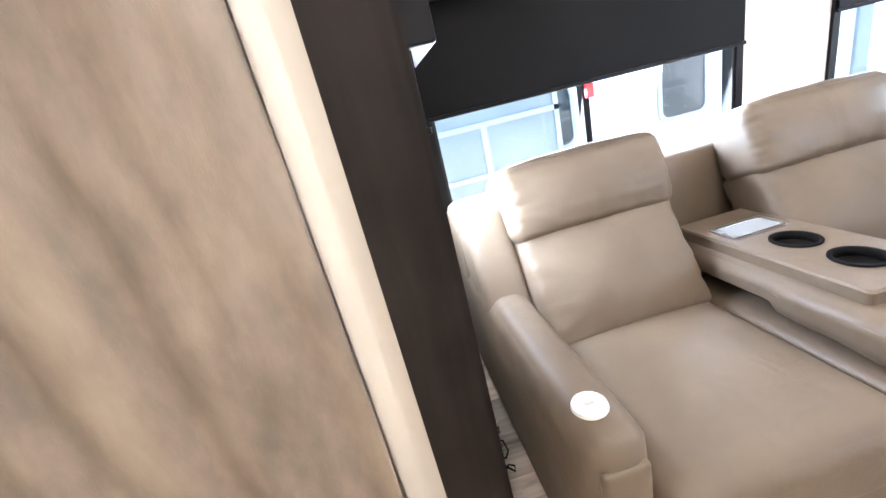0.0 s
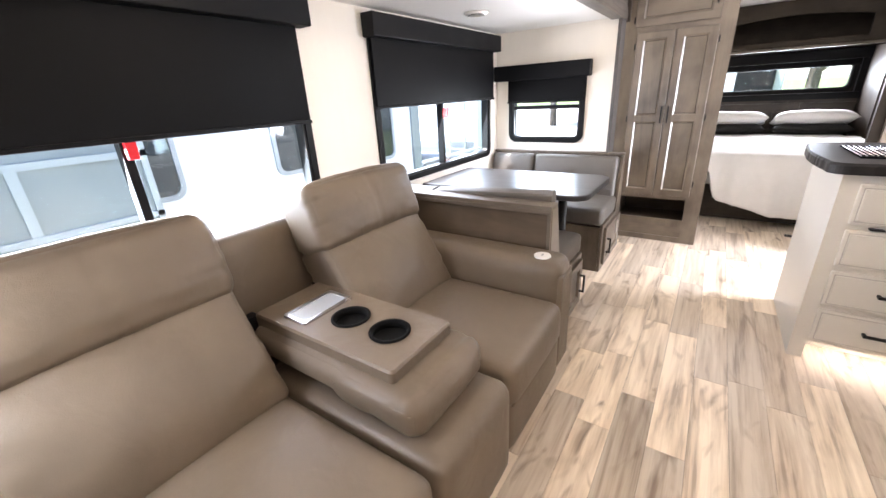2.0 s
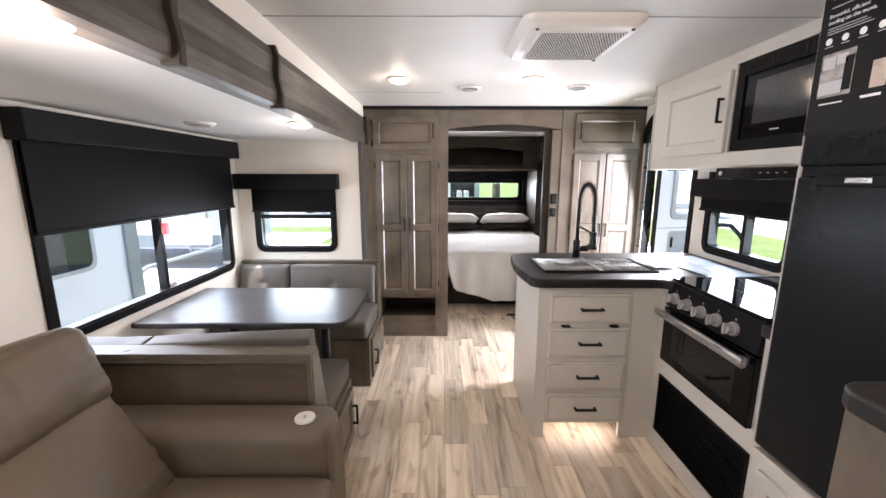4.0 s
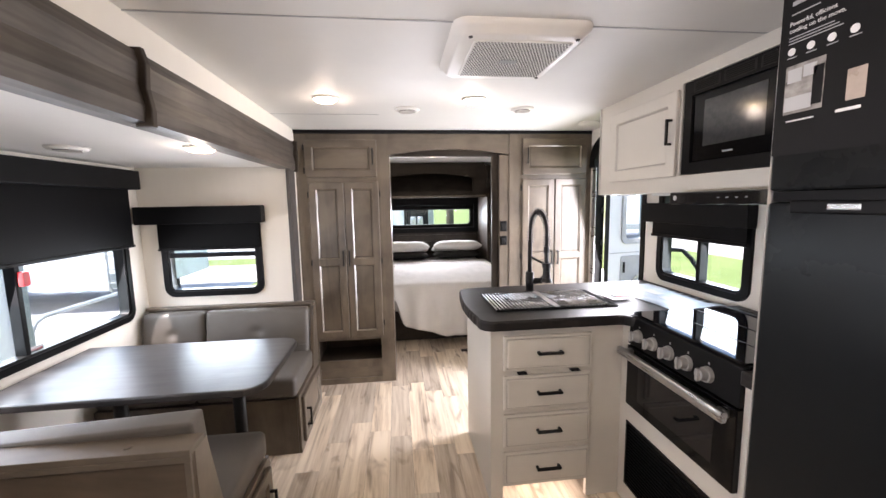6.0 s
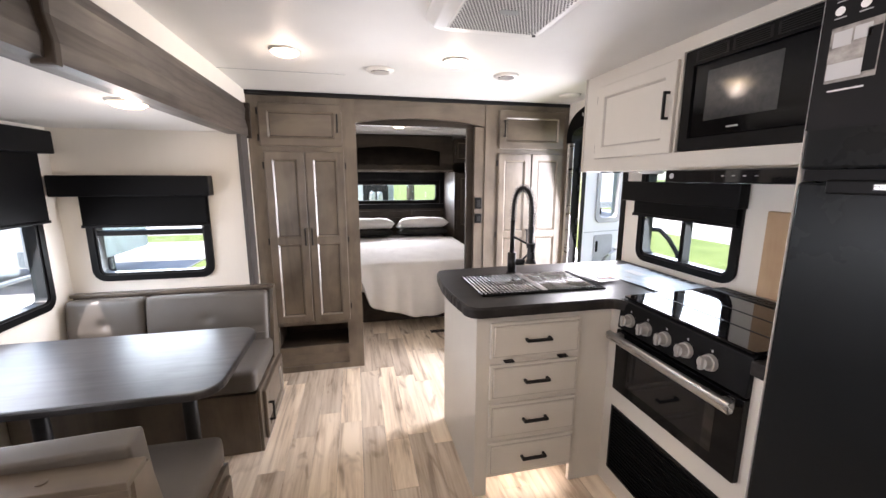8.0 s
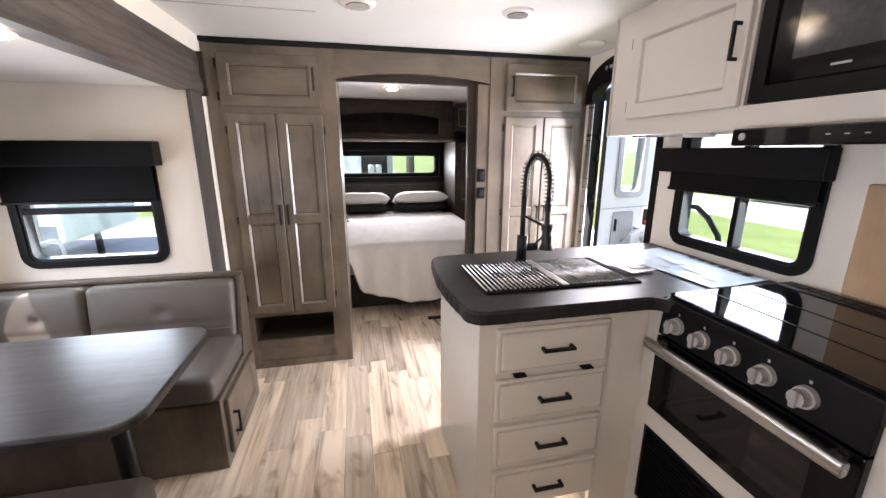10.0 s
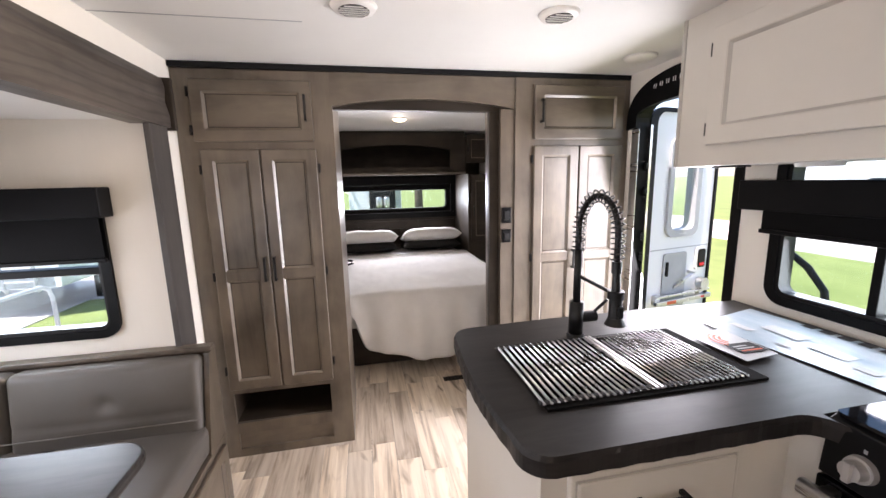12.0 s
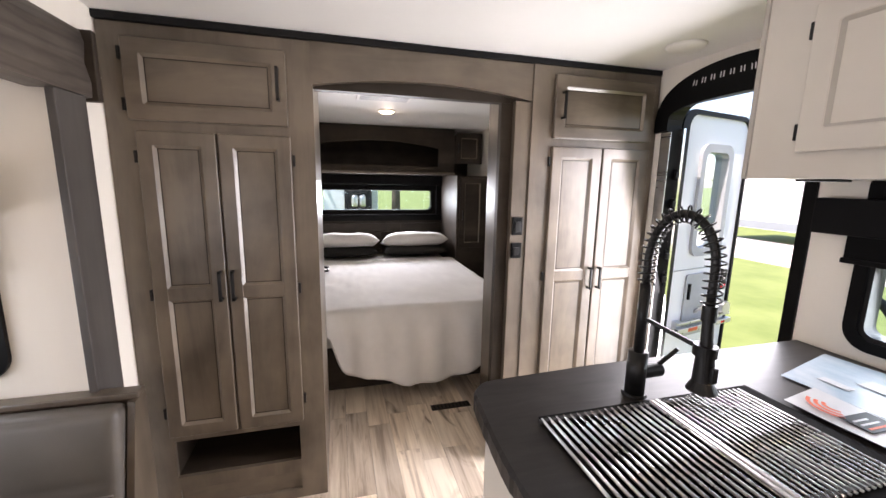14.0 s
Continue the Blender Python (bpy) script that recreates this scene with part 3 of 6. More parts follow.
def panel_door(name, axis, w, out, u0, u1, v0, v1, mat, parent, rail=0.055, mids=(), proud=0.02, glaze=None):
    """Shaker door: stiles, rails, stepped inner moulding and a recessed panel. out: +1 or -1, the way it faces."""
    f = w + proud * out
    def slab(a, b, c, d, w0, w1, bev=0.0, bm=None):
        lo, hi = axis_point(axis, a, c, w0), axis_point(axis, b, d, w1)
        return box(*[g(p) for p in zip(lo, hi) for g in (min, max)], bev, 2, bm)
    cuts = [v0, *mids, v1]
    bm = ring([(u0, v0), (u1, v0), (u1, v1), (u0, v1)], [(u0 + rail, v0 + rail), (u1 - rail, v0 + rail), (u1 - rail, v1 - rail), (u0 + rail, v1 - rail)], axis, w + 0.001 * out, f)
    bmesh.ops.bevel(bm, geom=bm.edges, offset=0.0045, segments=3, affect="EDGES", profile=0.5)
    door = part(name, bm, mat, parent)
    for v in mids:
        part("mid_rail", slab(u0 + rail - 0.002, u1 - rail + 0.002, v - rail / 2, v + rail / 2, w + 0.001 * out, f - 0.0008 * out, 0.002), mat, door)
    for k in range(len(cuts) - 1):
        a = cuts[k] + (rail if k == 0 else rail / 2)
        b = cuts[k + 1] - (rail if k + 1 == len(cuts) - 1 else rail / 2)
        part("door_panel", slab(u0 + rail - 0.004, u1 - rail + 0.004, a - 0.004, b + 0.004, w + 0.002 * out, w + proud * 0.45 * out), mat, door)
        o = [(u0 + rail - 0.003, a - 0.003), (u1 - rail + 0.003, a - 0.003), (u1 - rail + 0.003, b + 0.003), (u0 + rail - 0.003, b + 0.003)]
        i = [(u0 + rail + 0.0085, a + 0.0085), (u1 - rail - 0.0085, a + 0.0085), (u1 - rail - 0.0085, b - 0.0085), (u0 + rail + 0.0085, b - 0.0085)]
        part("moulding", ring(o, i, axis, w + 0.004 * out, w + proud * 0.99 * out, None, proud * 0.53 * out), glaze or M_MOULD, door)
        if not glaze:
            j = [(u0 + rail + 0.0120, a + 0.0120), (u1 - rail - 0.0120, a + 0.0120), (u1 - rail - 0.0120, b - 0.0120), (u0 + rail + 0.0120, b - 0.0120)]
            part("glaze_line", ring(i, j, axis, w + 0.004 * out, w + (proud * 0.45 + 0.0006) * out), M_CABDARK, door)
    return door


def bar_handle(axis, w, out, u, v, length, upright, parent, thick=0.0055):
    """Flat black bar pull on two feet."""
    du, dv = (0, length / 2) if upright else (length / 2, 0)
    pts = [(u - du, v - dv, w), (u - du, v - dv, w + 0.024 * out), (u + du, v + dv, w + 0.024 * out), (u + du, v + dv, w)]
    bm = bmesh.new()
    t = thick
    for (a, b) in ((0, 1), (1, 2), (2, 3)):
        p, q = axis_point(axis, *pts[a]), axis_point(axis, *pts[b])
        box(min(p.x, q.x) - t, max(p.x, q.x) + t, min(p.y, q.y) - t, max(p.y, q.y) + t, min(p.z, q.z) - t, max(p.z, q.z) + t, 0.002, 2, bm)
    return part("handle", bm, M_BLACKMETAL, parent, "matte black bar handle")


def hinge(axis, w, out, u, v, parent):
    lo, hi = axis_point(axis, u - 0.005, v - 0.022, w), axis_point(axis, u + 0.005, v + 0.022, w + 0.012 * out)
    return part("hinge", box(*[f(p) for p in zip(lo, hi) for f in (min, max)], 0.002), M_BLACKMETAL, parent)

# ---- partition with the two wardrobes and the arched opening ----
wl = thing("wardrobe", (4.7, 0.85, 0), "grey-brown stained wardrobe with an open bottom cubby beside the bedroom opening", "wardrobe")
bm = wall_with_holes("x", X_PART, X_PART + 0.02, 0.50, 1.198, 0.0, 1.972, [(0.61, 1.10, 0.195, 0.365), (0.61, 1.095, 0.045, 0.135)])
part("face_frame", bm, M_CAB, wl)
part("carcass", boxes([(X_PART + 0.02, 4.98, 0.50, 0.52, 0, 1.972), (X_PART + 0.02, 4.98, 1.178, 1.198, 0, 1.972), (4.94, 4.96, 0.52, 1.178, 0.36, 1.972)]), M_CAB, wl)
# Lining darker than the wardrobe's maple: the recess shade is in its colour.
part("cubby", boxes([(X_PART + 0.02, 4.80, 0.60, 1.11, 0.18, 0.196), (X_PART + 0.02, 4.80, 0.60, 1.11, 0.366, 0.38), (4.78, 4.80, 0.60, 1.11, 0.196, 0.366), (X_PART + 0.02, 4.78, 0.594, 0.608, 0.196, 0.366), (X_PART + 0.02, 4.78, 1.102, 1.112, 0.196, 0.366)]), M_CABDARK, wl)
part("toe_panel", box(X_PART + 0.012, X_PART + 0.02, 0.60, 1.10, 0.03, 0.15), M_CABH, wl)
d = panel_door("door", "x", X_PART, -1, 0.595, 1.125, 1.648, 1.925, M_CABH, wl)
bar_handle("x", X_PART - 0.02, -1, 0.625, 1.80, 0.11, True, d)
for z in (1.70, 1.87):
    hinge("x", X_PART - 0.001, -1, 1.135, z, d)
d = panel_door("door", "x", X_PART, -1, 0.853, 1.108, 0.395, 1.612, M_CAB, wl, 0.052, (1.0,))
bar_handle("x", X_PART - 0.02, -1, 0.872, 1.03, 0.11, True, d)
for z in (0.5, 1.0, 1.52):
    hinge("x", X_PART - 0.001, -1, 1.117, z, d)
d = panel_door("door", "x", X_PART, -1, 0.590, 0.845, 0.395, 1.612, M_CAB, wl, 0.052, (1.0,))
bar_handle("x", X_PART - 0.02, -1, 0.826, 1.03, 0.11, True, d)
for z in (0.5, 1.0, 1.52):
    hinge("x", X_PART - 0.001, -1, 0.581, z, d)

wr = thing("wardrobe", (4.7, -0.78, 0), "grey-brown stained wardrobe beside the entry door", "wardrobe")
part("face_frame", wall_with_holes("x", X_PART - 0.012, X_PART + 0.02, -1.127, -0.445, 0.0, 1.972, []), M_CAB, wr)
part("carcass", boxes([(X_PART + 0.02, 4.98, -0.465, -0.445, 0, 1.972), (4.94, 4.96, -1.127, -0.465, 0, 1.972)]), M_CAB, wr)
W2 = X_PART - 0.012
d = panel_door("door", "x", W2, -1, -1.085, -0.548, 1.655, 1.935, M_CABH, wr)
bar_handle("x", W2 - 0.02, -1, -0.585, 1.80, 0.11, True, d)
d = panel_door("door", "x", W2, -1, -0.812, -0.548, 0.28, 1.62, M_CAB, wr, 0.052, (1.0,))
bar_handle("x", W2 - 0.02, -1, -0.790, 0.985, 0.10, True, d)
for z in (0.45, 1.0, 1.55):
    hinge("x", W2 - 0.001, -1, -0.54, z, d)
d = panel_door("door", "x", W2, -1, -1.085, -0.820, 0.28, 1.62, M_CAB, wr, 0.052, (1.0,))
bar_handle("x", W2 - 0.02, -1, -0.842, 0.985, 0.10, True, d)

arch = []
for k in range(17):
    u = k / 16
    y = 0.505 + (-0.4445 - 0.505) * u
    arch.append((y, 1.812 + 0.043 * math.sin(math.pi * u) ** 0.8))
head = tagged(new("opening_header"), "grey-brown arched wood header over the bedroom opening", "trim", "", "structure")
ORIGIN[head] = Vector((0, 0, 0))
part("header_board", prism([(0.505, 1.972), *arch, (-0.4445, 1.972)], "x", X_PART - 0.006, X_PART + 0.03), M_CABH, head)
part("jamb_board", box(X_PART - 0.002, X_PART + 0.03, -0.4445, -0.3655, 0.0, 1.811, 0.002), M_CAB, head)
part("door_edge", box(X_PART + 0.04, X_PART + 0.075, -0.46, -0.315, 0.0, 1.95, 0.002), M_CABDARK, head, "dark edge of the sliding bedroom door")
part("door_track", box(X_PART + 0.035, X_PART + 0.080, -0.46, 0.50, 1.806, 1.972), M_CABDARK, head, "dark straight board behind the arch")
# Near-black strip stands in for the shade of the gap above the cupboards.
structure("top_trim", boxes([(X_PART - 0.016, X_PART + 0.03, -1.127, 1.198, 1.974, 1.998)]), M_PRINTDARK, "thin near-black strip for the shaded gap between cupboard and ceiling", "trim")
for z0, z1 in ((1.205, 1.290), (1.095, 1.168)):
    sw = thing("wall_switch", (X_PART, -0.395, z0), "small black wall switch panel on the wood jamb", "switch")
    part("plate", box(X_PART - 0.014, X_PART - 0.002, -0.424, -0.372, z0, z1, 0.003), M_BLACK, sw)
    part("button", box(X_PART - 0.020, X_PART - 0.013, -0.412, -0.384, z0 + 0.015, z1 - 0.02, 0.002), M_BLACKMETAL, sw)

# ---- bedroom ----
bed = thing("bed", (6.2, -0.02, 0), "queen bed with a loose white duvet and dark wood base", "bed")
part("base", box(5.38, 7.38, -0.70, 0.70, 0.0, 0.34, 0.01), M_CABDARK, bed)
part("mattress", soft_box(5.30, 7.38, -0.76, 0.76, 0.33, 0.60, 0.06), M_LINEN, bed, "", True)
bm = bmesh.new()
NX, NY = 84, 96
grid = []
for i in range(NX + 1):
    row = []
    for j in range(NY + 1):
        s, t = i / NX, j / NY
        # s runs from the pillows down over the foot, t across
        along = s * 2.12
        across = (t - 0.5) * 2.10
        top_len, half = 1.60, 0.775
        x = 6.83 - min(along, top_len)
        z = 0.635
        over = max(0.0, along - top_len)
        tuck = min(1.0, max(0.0, (across - 0.42) / 0.10))
        fall = 1 - 1.86 * abs(across) ** 3.24 if across < 0 else 1 - 0.5 * across - 0.5 * tuck * tuck * (3 - 2 * tuck)
        drop = over * max(0.2, fall)
        side = max(0.0, abs(across) - half)
        y = math.copysign(min(abs(across), half), across)
        flare = 1 - math.exp(-6 * over)
        x -= 0.10 * flare + 0.03 * over * math.sin(across * 11 + 1.2) + 0.018 * min(1, over * 5) * math.sin(across * 27)
        lift = math.exp(-(over / 0.10) ** 2) if over else 1
        z -= drop
        z -= side * 0.9
        y += math.copysign(0.05 * (1 - math.exp(-8 * side)), across) if side else 0
        edge = max(0.0, abs(across) - half + 0.12) / 0.12
        z -= 0.018 * min(1, edge) ** 2
        z += 0.008 * noise.noise(Vector((x * 2.6, y * 2.6, 0.3))) + 0.007 * noise.noise(Vector((x * 7, y * 19, 1.7)))
        z += 0.012 * lift * math.exp(-((along - 0.05) / 0.06) ** 2) * noise.noise(Vector((y * 9, 0, 0)))
        row.append(bm.verts.new((x, y - 0.02, max(z, 0.07))))
    grid.append(row)
for i in range(NX):
    for j in range(NY):
        bm.faces.new((grid[i][j], grid[i + 1][j], grid[i + 1][j + 1], grid[i][j + 1]))
duvet = part("duvet", bm, M_LINEN, bed, "rumpled white linen duvet hanging over the foot", True)
mod = duvet.modifiers.new("thickness", "SOLIDIFY")
mod.thickness = 0.018


wire = thing("wire_clip", (6.22, 0.55, 0.64), "small black wire clip lying on the white bed", "clip")
part("wire", tube([(6.22 + 0.06 * math.sin(k * 1.1), 0.55 + 0.04 * math.cos(k * 1.7), 0.642 + 0.007 * k) for k in range(11)], 0.007, 6), M_BLACK, wire, "", True)


def pillow(name, at, label, mat, size=(0.42, 0.66, 0.13), lean=18):
    bm = bmesh.new()
    bmesh.ops.create_grid(bm, x_segments=18, y_segments=26, size=1)
    for v in list(bm.verts):
        u, w = v.co.x, v.co.y
        h = ((1 - u ** 4) * (1 - w ** 4)) ** 0.55
        wr_ = 0.012 * noise.noise(Vector((u * 3 + at[1] * 5, w * 4, 0.5)))
        pinch = 1 - 0.05 * (1 - abs(u)) * w ** 4
        v.co = Vector((u * size[0] / 2 * (1 - 0.06 * w * w), w * size[1] / 2 * pinch, h * size[2] * 0.62 + wr_ * h))
    top = bm.faces[:]
    got = bmesh.ops.duplicate(bm, geom=top)
    for v in [g for g in got["geom"] if isinstance(g, bmesh.types.BMVert)]:
        v.co.z *= -0.6
    bmesh.ops.remove_doubles(bm, verts=bm.verts, dist=0.0008)
    bmesh.ops.rotate(bm, verts=bm.verts, cent=(0, 0, 0), matrix=Matrix.Rotation(radians(lean), 3, "Y"))
    bmesh.ops.translate(bm, verts=bm.verts, vec=at)
    return tagged(part(name, bm, mat, None, "", True), label, "pillow", "bed pillows")


for y, z in ((0.36, 0.0), (-0.40, 0.0)):
    pillow("pillow", (7.10, y, 0.665), "black pillow lying on the bed beneath a white one", M_BLACKCLOTH, (0.40, 0.70, 0.13), 6)
    pillow("pillow", (7.09, y, 0.772), "plump white pillow stacked on a black one", M_LINEN, (0.42, 0.72, 0.16), 14)

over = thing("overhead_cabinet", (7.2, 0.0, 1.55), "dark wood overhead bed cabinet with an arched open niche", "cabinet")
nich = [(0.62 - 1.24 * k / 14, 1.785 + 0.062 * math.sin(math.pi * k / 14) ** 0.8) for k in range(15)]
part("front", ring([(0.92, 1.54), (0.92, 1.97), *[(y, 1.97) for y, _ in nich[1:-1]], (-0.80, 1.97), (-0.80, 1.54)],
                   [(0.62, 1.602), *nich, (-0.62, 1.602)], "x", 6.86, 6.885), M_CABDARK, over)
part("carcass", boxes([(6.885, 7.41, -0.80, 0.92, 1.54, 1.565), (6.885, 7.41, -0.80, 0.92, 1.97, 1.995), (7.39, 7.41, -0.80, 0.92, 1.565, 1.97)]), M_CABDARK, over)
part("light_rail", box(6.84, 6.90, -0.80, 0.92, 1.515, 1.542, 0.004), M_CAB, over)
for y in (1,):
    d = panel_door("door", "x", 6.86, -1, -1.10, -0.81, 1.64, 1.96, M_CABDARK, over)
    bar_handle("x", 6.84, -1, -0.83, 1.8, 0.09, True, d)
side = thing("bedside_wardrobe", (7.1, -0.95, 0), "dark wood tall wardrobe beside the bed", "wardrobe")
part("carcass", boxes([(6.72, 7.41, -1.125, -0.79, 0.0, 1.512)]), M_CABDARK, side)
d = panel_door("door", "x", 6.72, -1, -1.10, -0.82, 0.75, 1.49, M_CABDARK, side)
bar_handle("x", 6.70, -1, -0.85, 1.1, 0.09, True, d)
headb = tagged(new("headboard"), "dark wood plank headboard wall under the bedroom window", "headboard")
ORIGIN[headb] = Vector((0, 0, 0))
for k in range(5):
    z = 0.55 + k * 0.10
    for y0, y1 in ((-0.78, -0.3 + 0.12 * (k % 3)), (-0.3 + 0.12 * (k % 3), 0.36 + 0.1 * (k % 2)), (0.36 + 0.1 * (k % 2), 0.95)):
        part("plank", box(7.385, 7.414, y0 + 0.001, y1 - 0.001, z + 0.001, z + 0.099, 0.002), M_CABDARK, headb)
shade("x", X_FRONT, -1, -0.74, 0.74, 1.345, 1.5, -0.82, 0.86, 1.40, 1.512, "black roller shade rolled up over the bedroom window")
structure("bed_window_trim", boxes([(7.36, 7.419, -0.80, -0.73, 1.0, 1.46), (7.36, 7.419, 0.73, 0.80, 1.0, 1.46), (7.35, 7.419, -0.80, 0.80, 0.985, 1.055)]), M_BLACK, "black moulded surround of the bedroom window", "trim")

# ---- entry door ----
doorway = tagged(new("door_1"), "white entry door standing wide open to the outside", "door", "", "structure")
ORIGIN[doorway] = Vector((0, 0, 0))
o = rounded(3.715, 4.405, -0.03, 1.865, (0.12, 0.12, 0.01, 0.01))
i = rounded(3.755, 4.365, 0.0, 1.825, (0.09, 0.09, 0.005, 0.005))
part("door_frame", ring(o, i, "y", -1.20, -1.122), M_BLACK, doorway, "black door frame with rounded top corners")
LX = 4.375
lo = rounded(-1.82, -1.205, -0.02, 1.82, (0.09, 0.09, 0.02, 0.02))
li = rounded(-1.635, -1.425, 1.115, 1.625, (0.04, 0.04, 0.04, 0.04))
leaf = part("leaf", ring(lo, li, "x", LX, LX + 0.04), M_RVWHITE, doorway, "white fibreglass door leaf")
part("door_window", ring(rounded(-1.672, -1.390, 1.075, 1.665, 0.06), rounded(-1.633, -1.427, 1.117, 1.623, 0.04), "x", LX - 0.016, LX + 0.055), M_GREYPL, leaf, "grey rounded window frame")
part("door_glass", prism(rounded(-1.64, -1.42, 1.11, 1.63, 0.04), "x", LX + 0.018, LX + 0.022), M_GLASS, leaf).visible_shadow = False
part("window_label", box(LX - 0.0185, LX - 0.0165, -1.565, -1.500, 1.090, 1.097), M_PAPER, leaf)
part("leaf_seam", box(LX - 0.004, LX - 0.0005, -1.80, -1.285, 1.000, 1.006), M_GREYPL, leaf)
part("lower_panel", prism(rounded(-1.600, -1.395, 0.62, 0.975, 0.02), "x", LX - 0.010, LX - 0.0005), M_GREYPL, leaf, "grey lower door panel")
part("panel_handle", box(LX - 0.022, LX - 0.009, -1.428, -1.412, 0.835, 0.925, 0.004), M_BLACK, leaf)
part("latch_frame", prism(rounded(-1.775, -1.685, 0.845, 0.995, 0.02), "x", LX - 0.014, LX - 0.0005), M_WHITEPL, leaf)
part("latch", prism(rounded(-1.763, -1.700, 0.862, 0.980, 0.014), "x", LX - 0.020, LX - 0.013), M_BLACK, leaf)
part("latch_paddle", box(LX - 0.026, LX - 0.019, -1.752, -1.712, 0.872, 0.892, 0.003), M_RED, leaf)
part("grab_handle", tube([(LX - 0.002, -1.50, 0.745), (LX - 0.04, -1.515, 0.79), (LX - 0.05, -1.56, 0.825), (LX - 0.05, -1.62, 0.84), (LX - 0.002, -1.635, 0.84)], 0.009), M_STEEL, leaf, "", True)
step = part("step_rail", boxes([(LX - 0.055, LX - 0.030, -1.80, -1.30, 0.665, 0.693), (LX - 0.050, LX - 0.032, -1.79, -1.31, 0.712, 0.726), (LX - 0.030, LX - 0.001, -1.76, -1.72, 0.665, 0.726), (LX - 0.030, LX - 0.001, -1.36, -1.32, 0.665, 0.726)], 0.003), M_STEEL, leaf, "brushed metal folding step rail")
part("rail_bracket", cyl((LX - 0.062, -1.72, 0.762), (LX - 0.020, -1.72, 0.762), 0.038, None, 24), M_STEEL, step)
part("rail_mark", box(LX - 0.0565, LX - 0.0548, -1.735, -1.700, 0.673, 0.685), M_RED, step)
part("rail_sticker", box(LX - 0.0565, LX - 0.0548, -1.47, -1.39, 0.669, 0.689), M_ORANGE, step)
part("seal", ring(rounded(-1.822, -1.203, -0.022, 1.822, (0.09, 0.09, 0.02, 0.02)), rounded(-1.808, -1.258, 0.005, 1.800, (0.07, 0.07, 0.02, 0.02)), "x", LX - 0.014, LX + 0.002), M_BLACK, leaf)
leaf.matrix_local = Matrix.Translation((LX, -1.2, 0)) @ Matrix.Rotation(radians(12), 4, "Z") @ Matrix.Translation((-LX, 1.2, 0))
for z in (0.42, 0.98, 1.10, 1.36, 1.50):
    part("door_hinge", boxes([(4.344, 4.366, -1.215, -1.185, z - 0.024, z + 0.024), (4.336, 4.350, -1.19, -1.170, z - 0.014, z + 0.014)], 0.003), M_BLACKMETAL, doorway)
part("jamb_liner", boxes([(4.342, 4.398, -1.1215, -1.1165, 0.0, 1.70)], 0.001), M_STEEL, doorway, "pale metal jamb strip")
part("strip_hinge", boxes([(4.340, 4.374, -1.203, -1.19, 0.0, 1.72)]), M_CHROME, doorway)
part("threshold", box(3.755, 4.365, -1.2, -1.125, -0.03, 0.004, 0.003), M_STEEL, doorway)
band = tagged(new("door_arch_sign"), "black arched sign board over the entry door with white lettering marks", "sign")
ORIGIN[band] = Vector((0, 0, 0))
outer = [(4.06 + 0.385 * math.cos(radians(a)), 1.70 + 0.262 * math.sin(radians(a)) ** 0.62) for a in np.linspace(0.01, 179.99, 25)]
inner = [(4.06 + 0.305 * math.cos(radians(a)), 1.70 + 0.115 * math.sin(radians(a)) ** 0.3) for a in np.linspace(0.01, 179.99, 25)]
part("board", prism(outer + inner[::-1], "y", -1.1285, -1.112), M_BLACK, band)
for k in range(9):
    x = 4.235 - k * 0.042
    u = (x - 4.06) / 0.385
    z = 1.850 + 0.052 * math.sqrt(max(0, 1 - (u * 1.1) ** 2))
    part("letter_mark", tilt(boxes([(x - 0.009, x - 0.0055, -1.1125, -1.110, z - 0.011, z + 0.011), (x + 0.0045, x + 0.008, -1.1125, -1.110, z - 0.011, z + 0.011)]), (x, -1.11, z), "Y", -u * 22), M_PRINTWHITE, band)

# ---- kitchen ----
isl = thing("peninsula_cabinet", (3.38, -0.28, 0), "cream kitchen peninsula with four drawers and a lit toe kick", "cabinet")
part("side_panel", box(3.075, 3.67, 0.025, 0.045, 0.0, 0.878, 0.003), M_WHITECAB, isl)
part("back_panel", box(3.65, 3.67, -1.12, 0.025, 0.0, 0.878), M_WHITECAB, isl)
part("face_frame", wall_with_holes("x", 3.06, 3.08, -0.64, 0.045, 0.0, 0.878, [(-0.43, -0.012, -0.01, 0.09)]), M_WHITECAB, isl)
part("toe_board", box(3.20, 3.215, -0.60, 0.025, 0.0, 0.12), M_WHITECAB, isl)
part("toe_light", box(3.085, 3.11, -0.42, -0.02, 0.088, 0.096), M_LED, isl, "warm LED strip under the drawers")
for v0, v1 in ((0.672, 0.838), (0.482, 0.648), (0.294, 0.460), (0.108, 0.272)):
    dr = part("drawer", boxes([(3.042, 3.0605, -0.435, -0.012, v0, v1)], 0.006), M_WHITECAB, isl)
    part("drawer_field", boxes([(3.036, 3.043, -0.419, -0.028, v0 + 0.016, v1 - 0.016)], 0.005), M_WHITECAB, dr)
    part("moulding", ring([(-0.423, v0 + 0.012), (-0.024, v0 + 0.012), (-0.024, v1 - 0.012), (-0.423, v1 - 0.012)], [(-0.418, v0 + 0.017), (-0.029, v0 + 0.017), (-0.029, v1 - 0.017), (-0.418, v1 - 0.017)], "x", 3.0405, 3.0425), M_GLAZE, dr)
    bar_handle("x", 3.037, -1, -0.225, (v0 + v1) / 2 + 0.004, 0.105, False, dr, 0.006)
for y in (-0.10, -0.355):
    part("board_clip", box(3.034, 3.062, y - 0.022, y + 0.022, 0.656, 0.661, 0.0015), M_BLACK, isl)
low = thing("range_cabinet", (2.66, -0.84, 0), "cream lower cabinet framing the range and black louvred vent", "cabinet")
